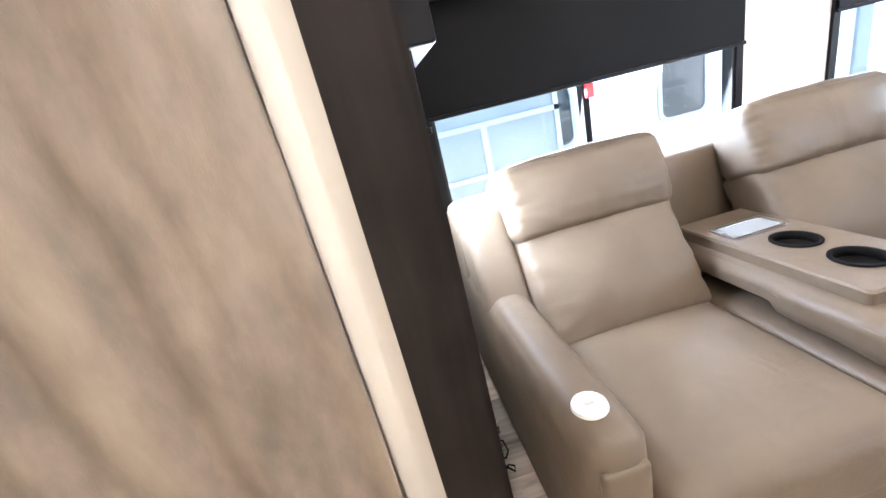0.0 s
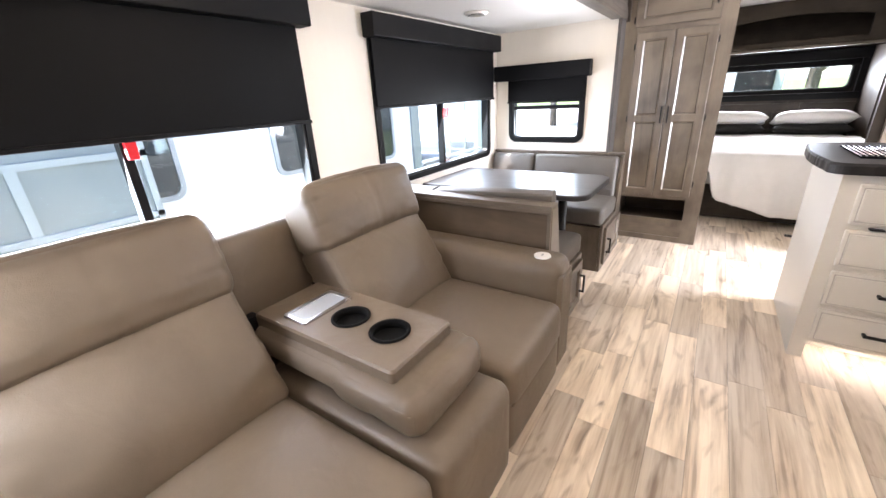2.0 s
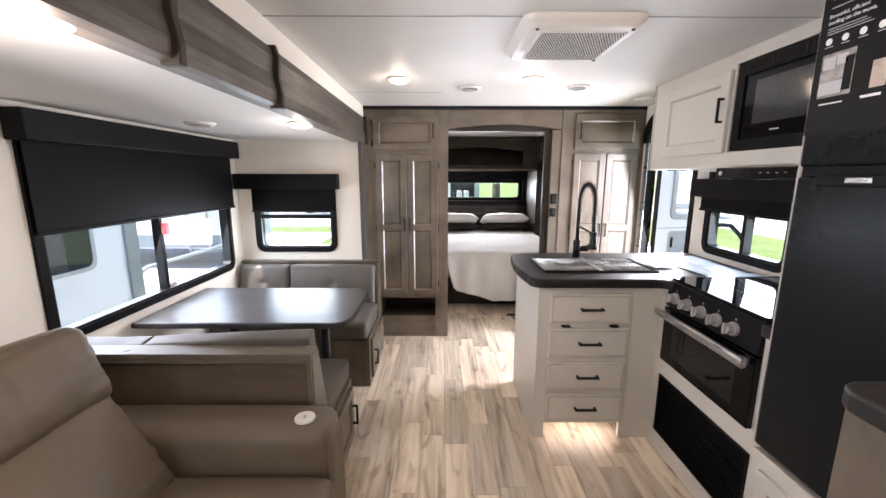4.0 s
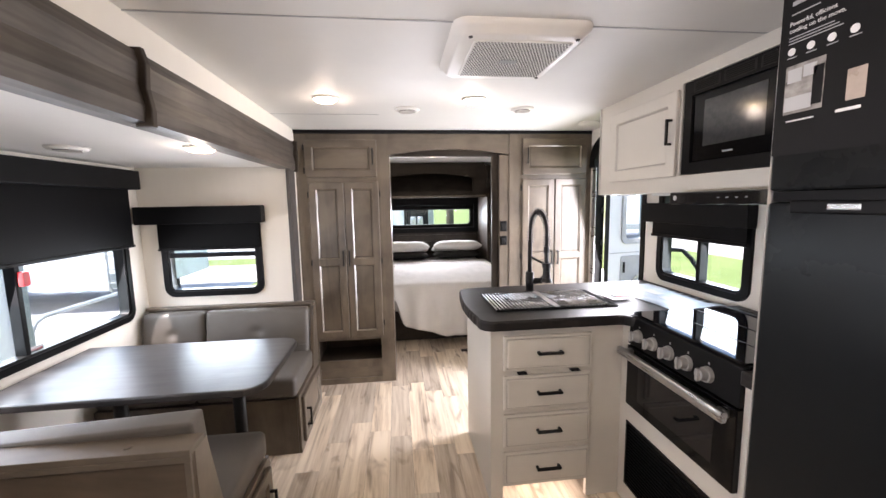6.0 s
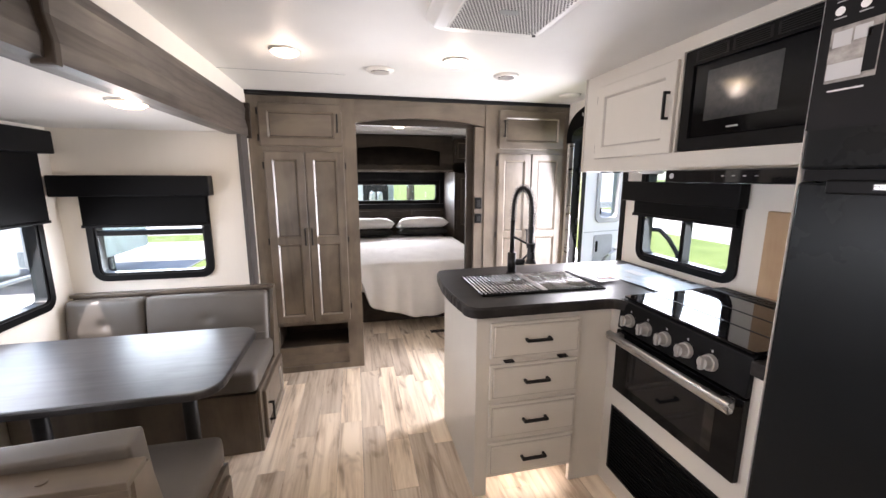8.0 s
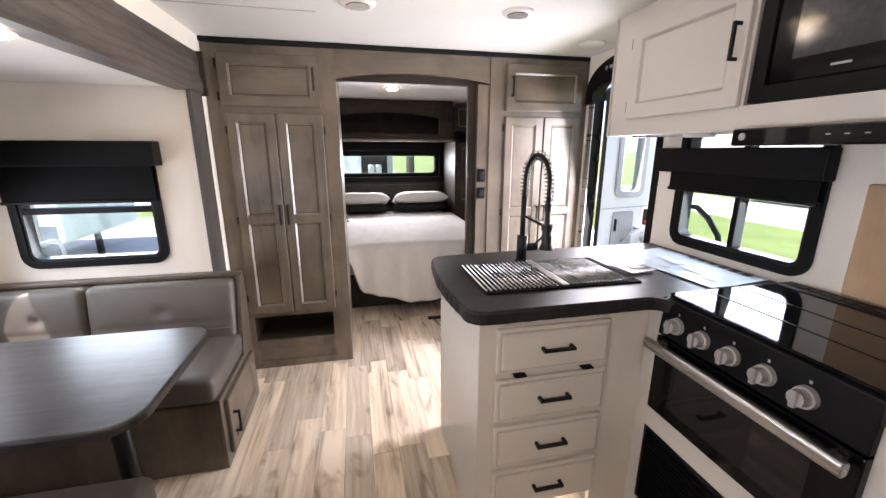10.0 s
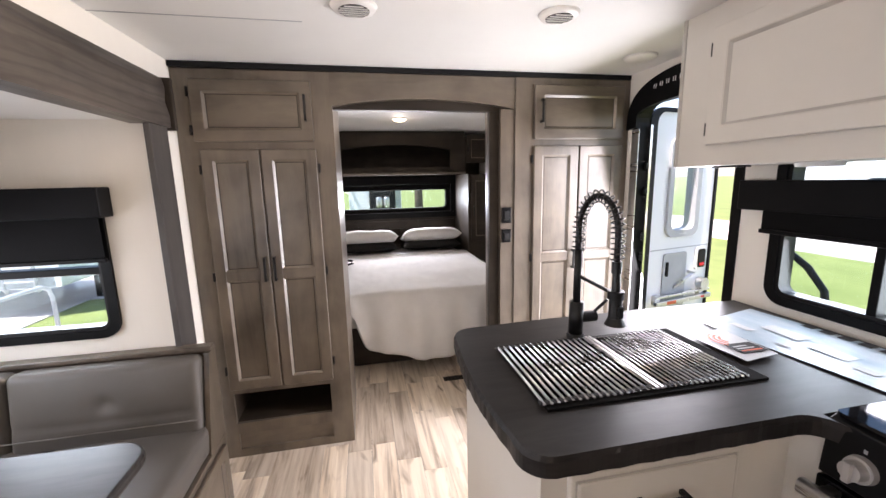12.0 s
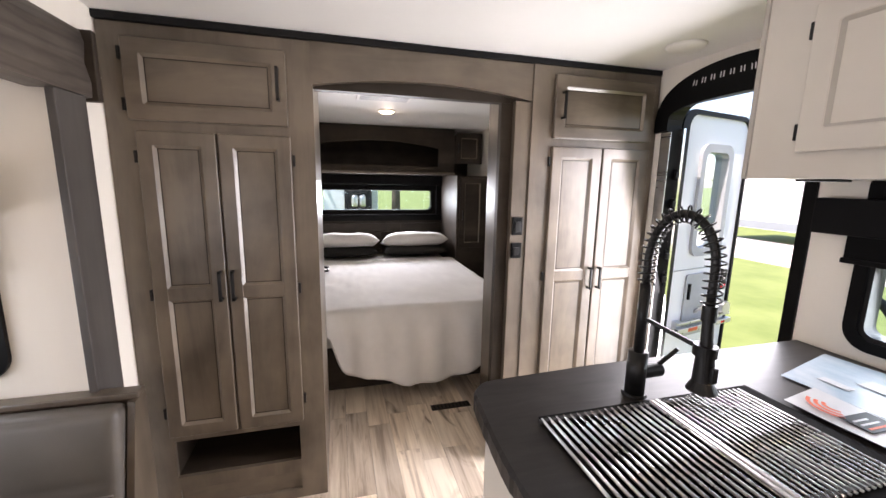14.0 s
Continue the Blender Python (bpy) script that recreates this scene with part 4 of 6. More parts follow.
part("face_frame", wall_with_holes("y", -0.615, -0.595, 2.358, 3.06, 0.0, 0.878, [(2.405, 2.98, 0.51, 0.90), (2.395, 2.998, 0.10, 0.415)]), M_WHITECAB, low)
part("side_panel", box(2.359, 2.375, -1.12, -0.616, 0.0, 0.878), M_WHITECAB, low)
part("floor_board", box(2.375, 3.05, -1.12, -0.616, 0.06, 0.075), M_WHITECAB, low)
vent = part("vent_panel", boxes([(2.397, 2.996, -0.607, -0.601, 0.102, 0.413)]), M_BLACK, low, "black louvred vent panel")
for k in range(18):
    z = 0.117 + k * 0.0162
    part("louvre", tilt(box(2.405, 2.988, -0.605, -0.593, z, z + 0.004), (2.6, -0.599, z), "X", 30), M_HOLE, vent)
part("vent_frame", ring([(2.393, 0.098), (3.0, 0.098), (3.0, 0.417), (2.393, 0.417)], [(2.405, 0.11), (2.988, 0.11), (2.988, 0.405), (2.405, 0.405)], "y", -0.597, -0.590), M_BLACK, vent)

rng = thing("range", (2.69, -0.86, 0.5), "black gas range with glass lid and steel oven handle", "range")
part("body", box(2.41, 2.978, -1.08, -0.605, 0.515, 0.93), M_BLACK, rng)
part("control_panel", prism([(-0.605, 0.80), (-0.575, 0.80), (-0.585, 0.925), (-0.605, 0.935)], "x", 2.405, 2.985, 0.003), M_BLACK, rng)
od = part("oven_door", box(2.405, 2.985, -0.605, -0.573, 0.513, 0.793, 0.004), M_DARKGLASS, rng, "black glass oven door")
part("door_window", box(2.49, 2.90, -0.5735, -0.5722, 0.56, 0.72, 0.0005), M_GLOSS, od)
for x in (2.43, 2.935):
    part("handle_foot", box(x, x + 0.025, -0.575, -0.535, 0.755, 0.785, 0.004), M_STEEL, od)
part("handle_bar", prism(rounded(-0.548, -0.522, 0.750, 0.787, 0.010), "x", 2.412, 2.988, 0.003), M_STEEL, od, "brushed steel oven handle")
for k in range(5):
    x = 2.915 - k * 0.0956
    kn = part("knob", cyl((x, -0.579, 0.853), (x, -0.566, 0.854), 0.028, 0.026, 28), M_KNOB, rng, "grey control knob")
    part("knob_grip", cyl((x, -0.567, 0.854), (x, -0.543, 0.856), 0.021, 0.019, 24), M_KNOB, kn)
    part("knob_bar", box(x - 0.0065, x + 0.0065, -0.547, -0.534, 0.834, 0.877, 0.002), M_KNOB, kn)
    part("knob_mark", box(x - 0.003, x + 0.003, -0.5815, -0.5805, 0.888, 0.896), M_GREYPL, rng)
lid = part("glass_lid", prism(rounded(2.408, 2.980, -1.03, -0.590, 0.012), "z", 0.936, 0.944), M_GLOSS, rng, "black glass range cover")
for y in (-0.735, -0.88):
    part("lid_joint", box(2.408, 2.980, y - 0.002, y + 0.002, 0.9435, 0.9455), M_BLACK, lid)
part("rear_vent", box(2.405, 2.982, -1.115, -1.035, 0.925, 0.948, 0.004), M_BLACK, rng)
for k in range(14):
    x = 2.45 + k * 0.035
    part("vent_slot", box(x, x + 0.02, -1.10, -1.06, 0.947, 0.951), M_BLACKMETAL, rng)

# counter: an L with a rounded free end and a chiselled edge
SX0, SX1, SY0, SY1 = 3.15, 3.485, -0.61, -0.012


def counter_outline():
    pts = []
    for k in range(9):
        a = radians(180 - 90 * k / 8)
        pts.append((3.06 + 0.06 * math.cos(a), 0.04 + 0.06 * math.sin(a)))
    for k in range(1, 8):
        x = 3.06 + (3.60 - 3.06) * k / 8
        pts.append((x, 0.10 + 0.022 * math.sin(math.pi * k / 8)))
    for k in range(9):
        a = radians(90 - 90 * k / 8)
        pts.append((3.61 + 0.07 * math.cos(a), 0.03 + 0.07 * math.sin(a)))
    pts += [(3.70, -0.3), (3.70, -1.128), (2.99, -1.128), (2.99, -0.585)]
    for k in range(7):
        a = radians(270 + 90 * k / 6)
        pts.append((2.94 + 0.06 * math.cos(a), -0.525 + 0.06 * math.sin(a)))
    return pts


def finer(pts, step):
    """The same outline with points no further apart than step."""
    out = []
    for p, q in zip(pts, pts[1:] + pts[:1]):
        n_ = max(1, int(math.hypot(q[0] - p[0], q[1] - p[1]) / step))
        out += [(p[0] + (q[0] - p[0]) * k / n_, p[1] + (q[1] - p[1]) * k / n_) for k in range(n_)]
    return out


co = finer(counter_outline(), 0.013)
counter = thing("countertop", (3.35, -0.5, 0.88), "charcoal wood-grain countertop with a chiselled rounded edge", "countertop")
bm = bmesh.new()
edge_lo, edge_hi, edge_mid = [], [], []
cen = Vector((3.35, -0.4))
for k, (x, y) in enumerate(co):
    jag = 0.0035 * noise.noise(Vector((x * 26, y * 26, 0))) + 0.0018 * noise.noise(Vector((x * 60, y * 60, 3)))
    dvec = (Vector((x, y)) - cen).normalized()
    edge_hi.append((x - dvec.x * 0.006, y - dvec.y * 0.006))
    edge_mid.append((x + dvec.x * jag, y + dvec.y * jag))
vh = [bm.verts.new((x, y, 0.925)) for x, y in edge_hi]
vm = [bm.verts.new((x, y, 0.914 + 0.003 * noise.noise(Vector((x * 70, y * 70, 9))))) for x, y in edge_mid]
vl = [bm.verts.new((x, y, 0.880)) for x, y in edge_mid]
n = len(co)
for a, b in ((vh, vm), (vm, vl)):
    for k in range(n):
        bm.faces.new((a[k], a[(k + 1) % n], b[(k + 1) % n], b[k]))
sink_rim = [bm.verts.new((x, y, 0.925)) for x, y in ((SX0, SY0), (SX1, SY0), (SX1, SY1), (SX0, SY1))]
sink_low = [bm.verts.new((x, y, 0.880)) for x, y in ((SX0, SY0), (SX1, SY0), (SX1, SY1), (SX0, SY1))]
for k in range(4):
    bm.faces.new((sink_rim[k], sink_rim[(k + 1) % 4], sink_low[(k + 1) % 4], sink_low[k]))
for loop, rim in ((vh, sink_rim), (vl, sink_low)):
    es = []
    for vs_ in (loop, rim):
        for k in range(len(vs_)):
            e = bm.edges.get((vs_[k], vs_[(k + 1) % len(vs_)]))
            es.append(e)
    bmesh.ops.triangle_fill(bm, edges=es, use_beauty=True)
part("slab", bm, M_COUNTER, counter)
part("end_piece", box(2.358, 2.403, -1.128, -0.570, 0.88, 0.925, 0.006), M_COUNTER, counter)

sink = thing("sink", (3.32, -0.31, 0.72), "black sink sunk in the countertop with a black rim", "sink")
part("rim", ring([(SX0 - 0.010, SY0 - 0.006), (SX1 + 0.004, SY0 - 0.006), (SX1 + 0.004, SY1 + 0.004), (SX0 - 0.010, SY1 + 0.004)], [(SX0 + 0.014, SY0 + 0.030), (SX1 - 0.020, SY0 + 0.030), (SX1 - 0.020, SY1 - 0.012), (SX0 + 0.014, SY1 - 0.012)], "z", 0.915, 0.931), M_HOLE, sink)
bowl_bm = ring([(SX0 + 0.002, SY0 + 0.002), (SX1 - 0.002, SY0 + 0.002), (SX1 - 0.002, SY1 - 0.002), (SX0 + 0.002, SY1 - 0.002)], [(SX0 + 0.012, SY0 + 0.012), (SX1 - 0.012, SY0 + 0.012), (SX1 - 0.012, SY1 - 0.012), (SX0 + 0.012, SY1 - 0.012)], "z", 0.74, 0.914)
part("bowl", bowl_bm, M_HOLE, sink)
part("bowl_floor", box(SX0 + 0.002, SX1 - 0.002, SY0 + 0.002, SY1 - 0.002, 0.73, 0.7395), M_HOLE, sink)
for nm, ya, yb in (("drying_rack", -0.304, SY1 + 0.014), ("drying_rack", SY0 + 0.034, -0.318)):
    rk = thing(nm, (3.32, (ya + yb) / 2, 0.93), "roll-up steel drying rack laid over the sink", "drying rack", "racks over the sink")
    count = 17
    step = (yb - ya) / count
    for k in range(count):
        y = ya + step * (k + 0.5)
        part("rod", prism([(y + step * 0.21 * math.cos(radians(a)), 0.9350 + 0.0024 * math.sin(radians(a))) for a in range(0, 360, 30)], "x", SX0 + 0.004, SX1 - 0.012), M_ROD, rk, "", True)
    for x in (SX0 + 0.014, SX1 - 0.018):
        part("edge_strip", box(x - 0.006, x + 0.006, ya, yb, 0.9302, 0.9368), M_BLACKCLOTH, rk)
    mid = ya if -0.31 < ya < -0.29 else yb
    part("end_rod", box(SX0 + 0.004, SX1 - 0.006, mid - 0.005, mid + 0.005, 0.9325, 0.9385, 0.002), M_KNOB, rk)

fau = thing("faucet", (3.53, -0.30, 0.925), "matte black spring pull-down kitchen faucet", "faucet")
FX, FY = 3.53, -0.30
part("base", cyl((FX, FY, 0.925), (FX, FY, 0.932), 0.030, 0.028, 28), M_BLACKMETAL, fau)
part("body", cyl((FX, FY, 0.932), (FX, FY, 1.04), 0.0235, 0.0235, 28), M_BLACKMETAL, fau, "", True)
part("riser", cyl((FX, FY, 1.04), (FX, FY, 1.215), 0.0125, None, 20), M_BLACKMETAL, fau, "", True)
lv = part("lever_body", cyl((FX, FY - 0.01, 0.985), (FX, FY - 0.07, 0.985), 0.019, 0.018, 20), M_BLACKMETAL, fau)
part("lever", cyl((FX, FY - 0.062, 0.995), (FX - 0.02, FY - 0.10, 1.045), 0.006, 0.005, 10), M_BLACKMETAL, lv)
HX, HY = 3.395, -0.345
pathp = []
for k in range(29):
    a = math.pi * k / 28
    u = (1 - math.cos(a)) / 2
    pathp.append(Vector((FX + (HX - FX) * u, FY + (HY - FY) * u, 1.275 + 0.115 * math.sin(a))))
pathp = [Vector((FX, FY, 1.20)), Vector((FX, FY, 1.24))] + pathp + [Vector((HX, HY, 1.23)), Vector((HX, HY, 1.17))]
part("hose", tube(pathp, 0.0095, 10), M_BLACKMETAL, fau, "", True)
lens_, total = [0.0], 0.0
for a, b in zip(pathp, pathp[1:]):
    total += (b - a).length
    lens_.append(total)
coil = []
turns = 27
for k in range(turns * 12 + 1):
    s = total * (0.03 + 0.90 * k / (turns * 12))
    i_ = max(q for q in range(len(lens_) - 1) if lens_[q] <= s)
    f_ = (s - lens_[i_]) / (lens_[i_ + 1] - lens_[i_])
    p = pathp[i_].lerp(pathp[i_ + 1], f_)
    d_ = (pathp[i_ + 1] - pathp[i_]).normalized()
    e1 = d_.cross(Vector((HY - FY, FX - HX, 0)).normalized()).normalized()
    e2 = d_.cross(e1)
    a = 2 * math.pi * k / 12
    coil.append(p + 0.0185 * (math.cos(a) * e1 + math.sin(a) * e2))
part("spring", tube(coil, 0.0022, 6), M_BLACKMETAL, fau, "open black coil spring", True)
part("collar", cyl((HX, HY, 1.165), (HX, HY, 1.20), 0.0145, None, 20), M_BLACKMETAL, fau)
wand = part("spray_wand", cyl((HX, HY, 1.165), (HX - 0.004, HY, 1.10), 0.011, 0.013, 20), M_BLACKMETAL, fau)
part("spray_grip", cyl((HX - 0.004, HY, 1.10), (HX - 0.006, HY, 1.03), 0.018, 0.021, 24), M_BLACKMETAL, wand)
part("spray_head", cyl((HX - 0.006, HY, 1.03), (HX - 0.006, HY, 1.008), 0.021, 0.031, 28), M_BLACKMETAL, wand)
part("spray_button", box(HX - 0.034, HX - 0.024, HY - 0.008, HY + 0.008, 1.035, 1.07, 0.003), M_BLACKMETAL, wand)
part("support_arm", boxes([(0, 0.145, -0.005, 0.005, -0.005, 0.005)], 0.002), M_BLACKMETAL, fau).matrix_local = Matrix.Translation((0, 0, 0.205)) @ Matrix.Rotation(math.atan2(HY - FY, HX - FX), 4, "Z") @ Matrix.Rotation(radians(12), 4, "Y") @ Matrix.Translation(ORIGIN[fau])
part("arm_ring", cyl((HX - 0.002, HY, 1.088), (HX - 0.003, HY, 1.112), 0.024, None, 24), M_BLACKMETAL, fau)

# prints left on the counter
def sheet(name, corners, mat, label, z):
    bm = bmesh.new()
    rows_ = []
    for i in range(13):
        u = i / 12
        a = Vector(corners[0]).lerp(Vector(corners[3]), u)
        b = Vector(corners[1]).lerp(Vector(corners[2]), u)
        rows_.append([])
        for j in range(9):
            p = a.lerp(b, j / 8)
            rows_[-1].append(bm.verts.new((p.x, p.y, z + 0.0025 * (1 + noise.noise(Vector((p.x * 9, p.y * 9, z * 50)))))))
    for i in range(12):
        for j in range(8):
            bm.faces.new((rows_[i][j], rows_[i][j + 1], rows_[i + 1][j + 1], rows_[i + 1][j]))
    ob = thing(name, (corners[0][0], corners[0][1], z), label, "paper")
    part("sheet", bm, mat, ob, "", True)
    return ob


def bars(ob, rows, z, mat, name="print_bar"):
    for x0, x1, y0, y1 in rows:
        part(name, box(x0, x1, y0, y1, z, z + 0.0004), mat, ob)


p1 = sheet("poster", [(3.51, -0.775), (3.585, -1.075), (3.05, -1.115), (3.02, -0.81)], M_PAPERBLUE, "large glossy blue and white poster lying on the counter", 0.927)
bars(p1, [(3.10 + k * 0.052, 3.135 + k * 0.052, -1.092, -1.060) for k in range(6)], 0.9322, M_PRINTDARK)
bars(p1, [(3.16, 3.26, -0.95, -0.90), (3.30, 3.42, -0.98, -0.92), (3.40, 3.47, -0.88, -0.85)], 0.9322, M_PAPER, "print_panel")
bars(p1, [(3.08, 3.13, -0.90, -0.87), (3.27, 3.30, -0.86, -0.84)], 0.9322, M_GREYPL, "print_panel")
p2 = sheet("flyer", [(3.405, -0.63), (3.43, -0.775), (3.235, -0.765), (3.215, -0.635)], M_PAPER, "white flyer with an orange wave mark and dark print", 0.9335)
for k, r in enumerate((0.020, 0.034, 0.048)):
    pts = [(3.345 + r * math.cos(radians(a)), -0.712 + r * math.sin(radians(a))) for a in range(15, 136, 12)]
    bm = bmesh.new()
    lo_ = [bm.verts.new((x, y, 0.9405)) for x, y in pts]
    hi_ = [bm.verts.new((3.345 + (x - 3.345) * (1 + 0.008 / r), -0.712 + (y + 0.712) * (1 + 0.008 / r), 0.9405)) for x, y in pts]
    for q in range(len(pts) - 1):
        bm.faces.new((lo_[q], lo_[q + 1], hi_[q + 1], hi_[q]))
    bmesh.ops.recalc_face_normals(bm, faces=bm.faces)
    part("print_wave", bm, M_ORANGE, p2)
part("print_block", box(3.255, 3.315, -0.755, -0.665, 0.9395, 0.9405), M_PRINTDARK, p2)
for k in range(3):
    part("print_bar", box(3.264 + k * 0.014, 3.269 + k * 0.014, -0.745 + k * 0.012, -0.675, 0.9405, 0.9412), M_ORANGE if k == 0 else M_PAPER, p2)

upc = thing("wall_cabinet", (3.38, -0.97, 1.475), "cream wall cabinet with one panelled door", "cabinet")
part("carcass", boxes([(3.035, 3.722, -1.128, -0.836, 1.475, 1.998)]), M_WHITECAB, upc)
part("face_frame", boxes([(3.035, 3.722, -0.836, -0.818, 1.475, 1.998)]), M_WHITECAB, upc)
part("end_panel", box(3.722, 3.736, -1.128, -0.812, 1.475, 1.998, 0.002), M_GLAZE, upc)
d = panel_door("door", "y", -0.818, 1, 3.045, 3.590, 1.546, 1.925, M_WHITECAB, upc, 0.06, (), 0.02, M_GLAZE)
bar_handle("y", -0.798, 1, 3.072, 1.745, 0.105, True, d)
for z in (1.60, 1.86):
    hinge("y", -0.818, 1, 3.598, z, d)
ul = thing("under_cabinet_light", (3.35, -0.98, 1.465), "small round white light under the wall cabinet", "light")
part("housing", cyl((3.35, -0.98, 1.462), (3.35, -0.98, 1.4748), 0.055, 0.06, 28), M_WHITEPL, ul)
part("speaker_grille", box(3.52, 3.62, -0.93, -0.87, 1.468, 1.4745, 0.002), M_BLACK, ul)
frm = thing("microwave_cabinet", (2.68, -0.97, 1.45), "cream cabinet frame round the microwave", "cabinet")
part("shelf", boxes([(2.358, 3.034, -1.128, -0.815, 1.475, 1.548)]), M_WHITECAB, frm)
part("top_rail", boxes([(2.358, 3.034, -1.128, -0.815, 1.945, 1.998)]), M_WHITECAB, frm)
part("divider", boxes([(2.358, 2.44, -1.128, -0.815, 1.549, 1.944)]), M_WHITECAB, frm)
mw = thing("microwave", (2.74, -0.99, 1.55), "black built-in microwave with a vent slot row", "microwave")
part("body", boxes([(2.441, 3.022, -1.12, -0.85, 1.5495, 1.944)]), M_BLACK, mw)
part("surround", ring([(2.445, 1.552), (3.022, 1.552), (3.022, 1.942), (2.445, 1.942)], [(2.50, 1.60), (2.978, 1.60), (2.978, 1.880), (2.50, 1.880)], "y", -0.845, -0.818), M_BLACK, mw)
md = part("oven_door", box(2.502, 2.976, -0.845, -0.826, 1.602, 1.878, 0.003), M_DARKGLASS, mw, "glossy black microwave door")
part("door_window", box(2.635, 2.915, -0.8265, -0.8245, 1.662, 1.848, 0.001), M_SCREEN, md, "microwave door window, its reflection put in as grey")
part("maker_mark", box(2.765, 2.812, -0.8265, -0.8255, 1.626, 1.632), M_GREYPL, md)
for k in range(3):
    part("vent_rib", box(2.52 + k * 0.155, 2.66 + k * 0.155, -0.8195, -0.8165, 1.892, 1.932, 0.001), M_BLACKMETAL, mw)
    for j in range(5):
        part("vent_slot", box(2.53 + k * 0.155, 2.65 + k * 0.155, -0.8168, -0.8150, 1.896 + j * 0.007, 1.899 + j * 0.007), M_HOLE, mw)
hood = thing("range_hood", (2.70, -0.95, 1.42), "thin black range hood under the microwave", "range hood")
part("body", boxes([(2.40, 2.99, -1.128, -0.765, 1.432, 1.473)], 0.004), M_BLACK, hood)
part("front_lip", boxes([(2.40, 2.99, -0.770, -0.745, 1.422, 1.473)], 0.005), M_GLOSS, hood)
part("round_mark", cyl((2.955, -0.747, 1.449), (2.955, -0.7435, 1.449), 0.011, None, 20), M_GREYPL, hood)
for k in range(4):
    part("button", box(2.60 + k * 0.04, 2.611 + k * 0.04, -0.747, -0.7442, 1.447, 1.450), M_GREYPL, hood)
bd = thing("cutting_board", (2.808, -1.10, 0.926), "pale wooden board leaning on the kitchen wall", "cutting board")
part("board", box(2.60, 2.832, -1.126, -1.108, 0.952, 1.31, 0.006), M_BOARD, bd)

fr = thing("refrigerator", (2.05, -0.85, 0.48), "tall black two-door refrigerator with a sales sticker", "refrigerator")
part("body", boxes([(1.775, 2.356, -1.12, -0.63, 0.48, 1.985)]), M_FRIDGE, fr)
part("lower_door", box(1.777, 2.354, -0.628, -0.565, 0.50, 1.432, 0.008), M_FRIDGE, fr)
fz = part("freezer_door", box(1.777, 2.354, -0.628, -0.565, 1.462, 1.98, 0.008), M_FRIDGE, fr)
part("hinge_bar", boxes([(1.79, 2.346, -0.62, -0.572, 1.434, 1.461)]), M_BLACK, fr)
part("handle_recess", boxes([(2.03, 2.29, -0.575, -0.5605, 1.405, 1.437)], 0.004), M_BLACK, fr)
part("handle_plate", boxes([(2.13, 2.20, -0.562, -0.5595, 1.415, 1.430)], 0.002), M_STEEL, fr)
part("white_edge", boxes([(2.3562, 2.3568, -0.64, -0.566, 0.5, 1.97)]), M_WHITEPL, fr)
stk = thing("sales_sticker", (2.06, -0.565, 1.58), "black and white printed sales sticker on the freezer door", "sticker")
part("film", box(2.10, 2.354, -0.5649, -0.5642, 1.555, 1.975), M_PRINTDARK, stk)
part("photo", box(2.236, 2.331, -0.5642, -0.5636, 1.658, 1.778), M_PRINTGREY, stk, "printed kitchen photograph")
part("photo_cabinet", box(2.290, 2.325, -0.5637, -0.5631, 1.735, 1.768), M_PAPER, stk)
part("photo_cabinet", box(2.255, 2.286, -0.5637, -0.5631, 1.742, 1.770), M_PAPER, stk)
part("photo_counter", box(2.262, 2.329, -0.5637, -0.5631, 1.665, 1.70), M_PAPER, stk)
part("photo_oven", box(2.238, 2.262, -0.5637, -0.5631, 1.67, 1.76), M_PRINTDARK, stk)
part("photo", box(2.149, 2.187, -0.5642, -0.5636, 1.66, 1.728), M_PRINTTAN, stk, "printed pale wall photograph")
part("maker_bar", box(2.245, 2.328, -0.5642, -0.5636, 1.925, 1.935), M_GREYPL, stk)
part("small_bar", box(2.253, 2.321, -0.5642, -0.5636, 1.638, 1.6415), M_PRINTWHITE, stk)
part("small_bar", box(2.155, 2.205, -0.5642, -0.5636, 1.638, 1.645), M_PRINTWHITE, stk)
part("text_bar", box(2.26, 2.328, -0.5642, -0.5636, 1.902, 1.905), M_GREYPL, stk)
for k in range(4):
    x = 2.321 - k * 0.0467
    part("round_icon", cyl((x, -0.5642, 1.813), (x, -0.5635, 1.813), 0.0095, None, 24), M_PRINTWHITE, stk)
    part("caption_bar", box(x - 0.014, x + 0.010, -0.5642, -0.5636, 1.797, 1.7995), M_GREYPL, stk)
for k in range(3):
    part("text_bar", box(2.205 + 0.01 * k, 2.33, -0.5642, -0.5636, 1.832 + k * 0.007, 1.8345 + k * 0.007), M_GREYPL, stk)
def words_on(text, size, mat, parent, m):
    """Lettering as a thin mesh under parent, placed by the room's pose m."""
    cu = bpy.data.curves.new("words", "FONT")
    cu.body, cu.size, cu.extrude = text, size, 0.0003
    tmp = bpy.data.objects.new("words", cu)
    scene.collection.objects.link(tmp)
    bpy.context.view_layer.update()
    me = bpy.data.meshes.new_from_object(tmp.evaluated_get(bpy.context.evaluated_depsgraph_get()))
    bpy.data.objects.remove(tmp)
    me.materials.append(mat)
    ob = new("words", me)
    ob.parent = parent
    ob.matrix_local = Matrix.Translation(-ORIGIN[parent]) @ m
    return ob


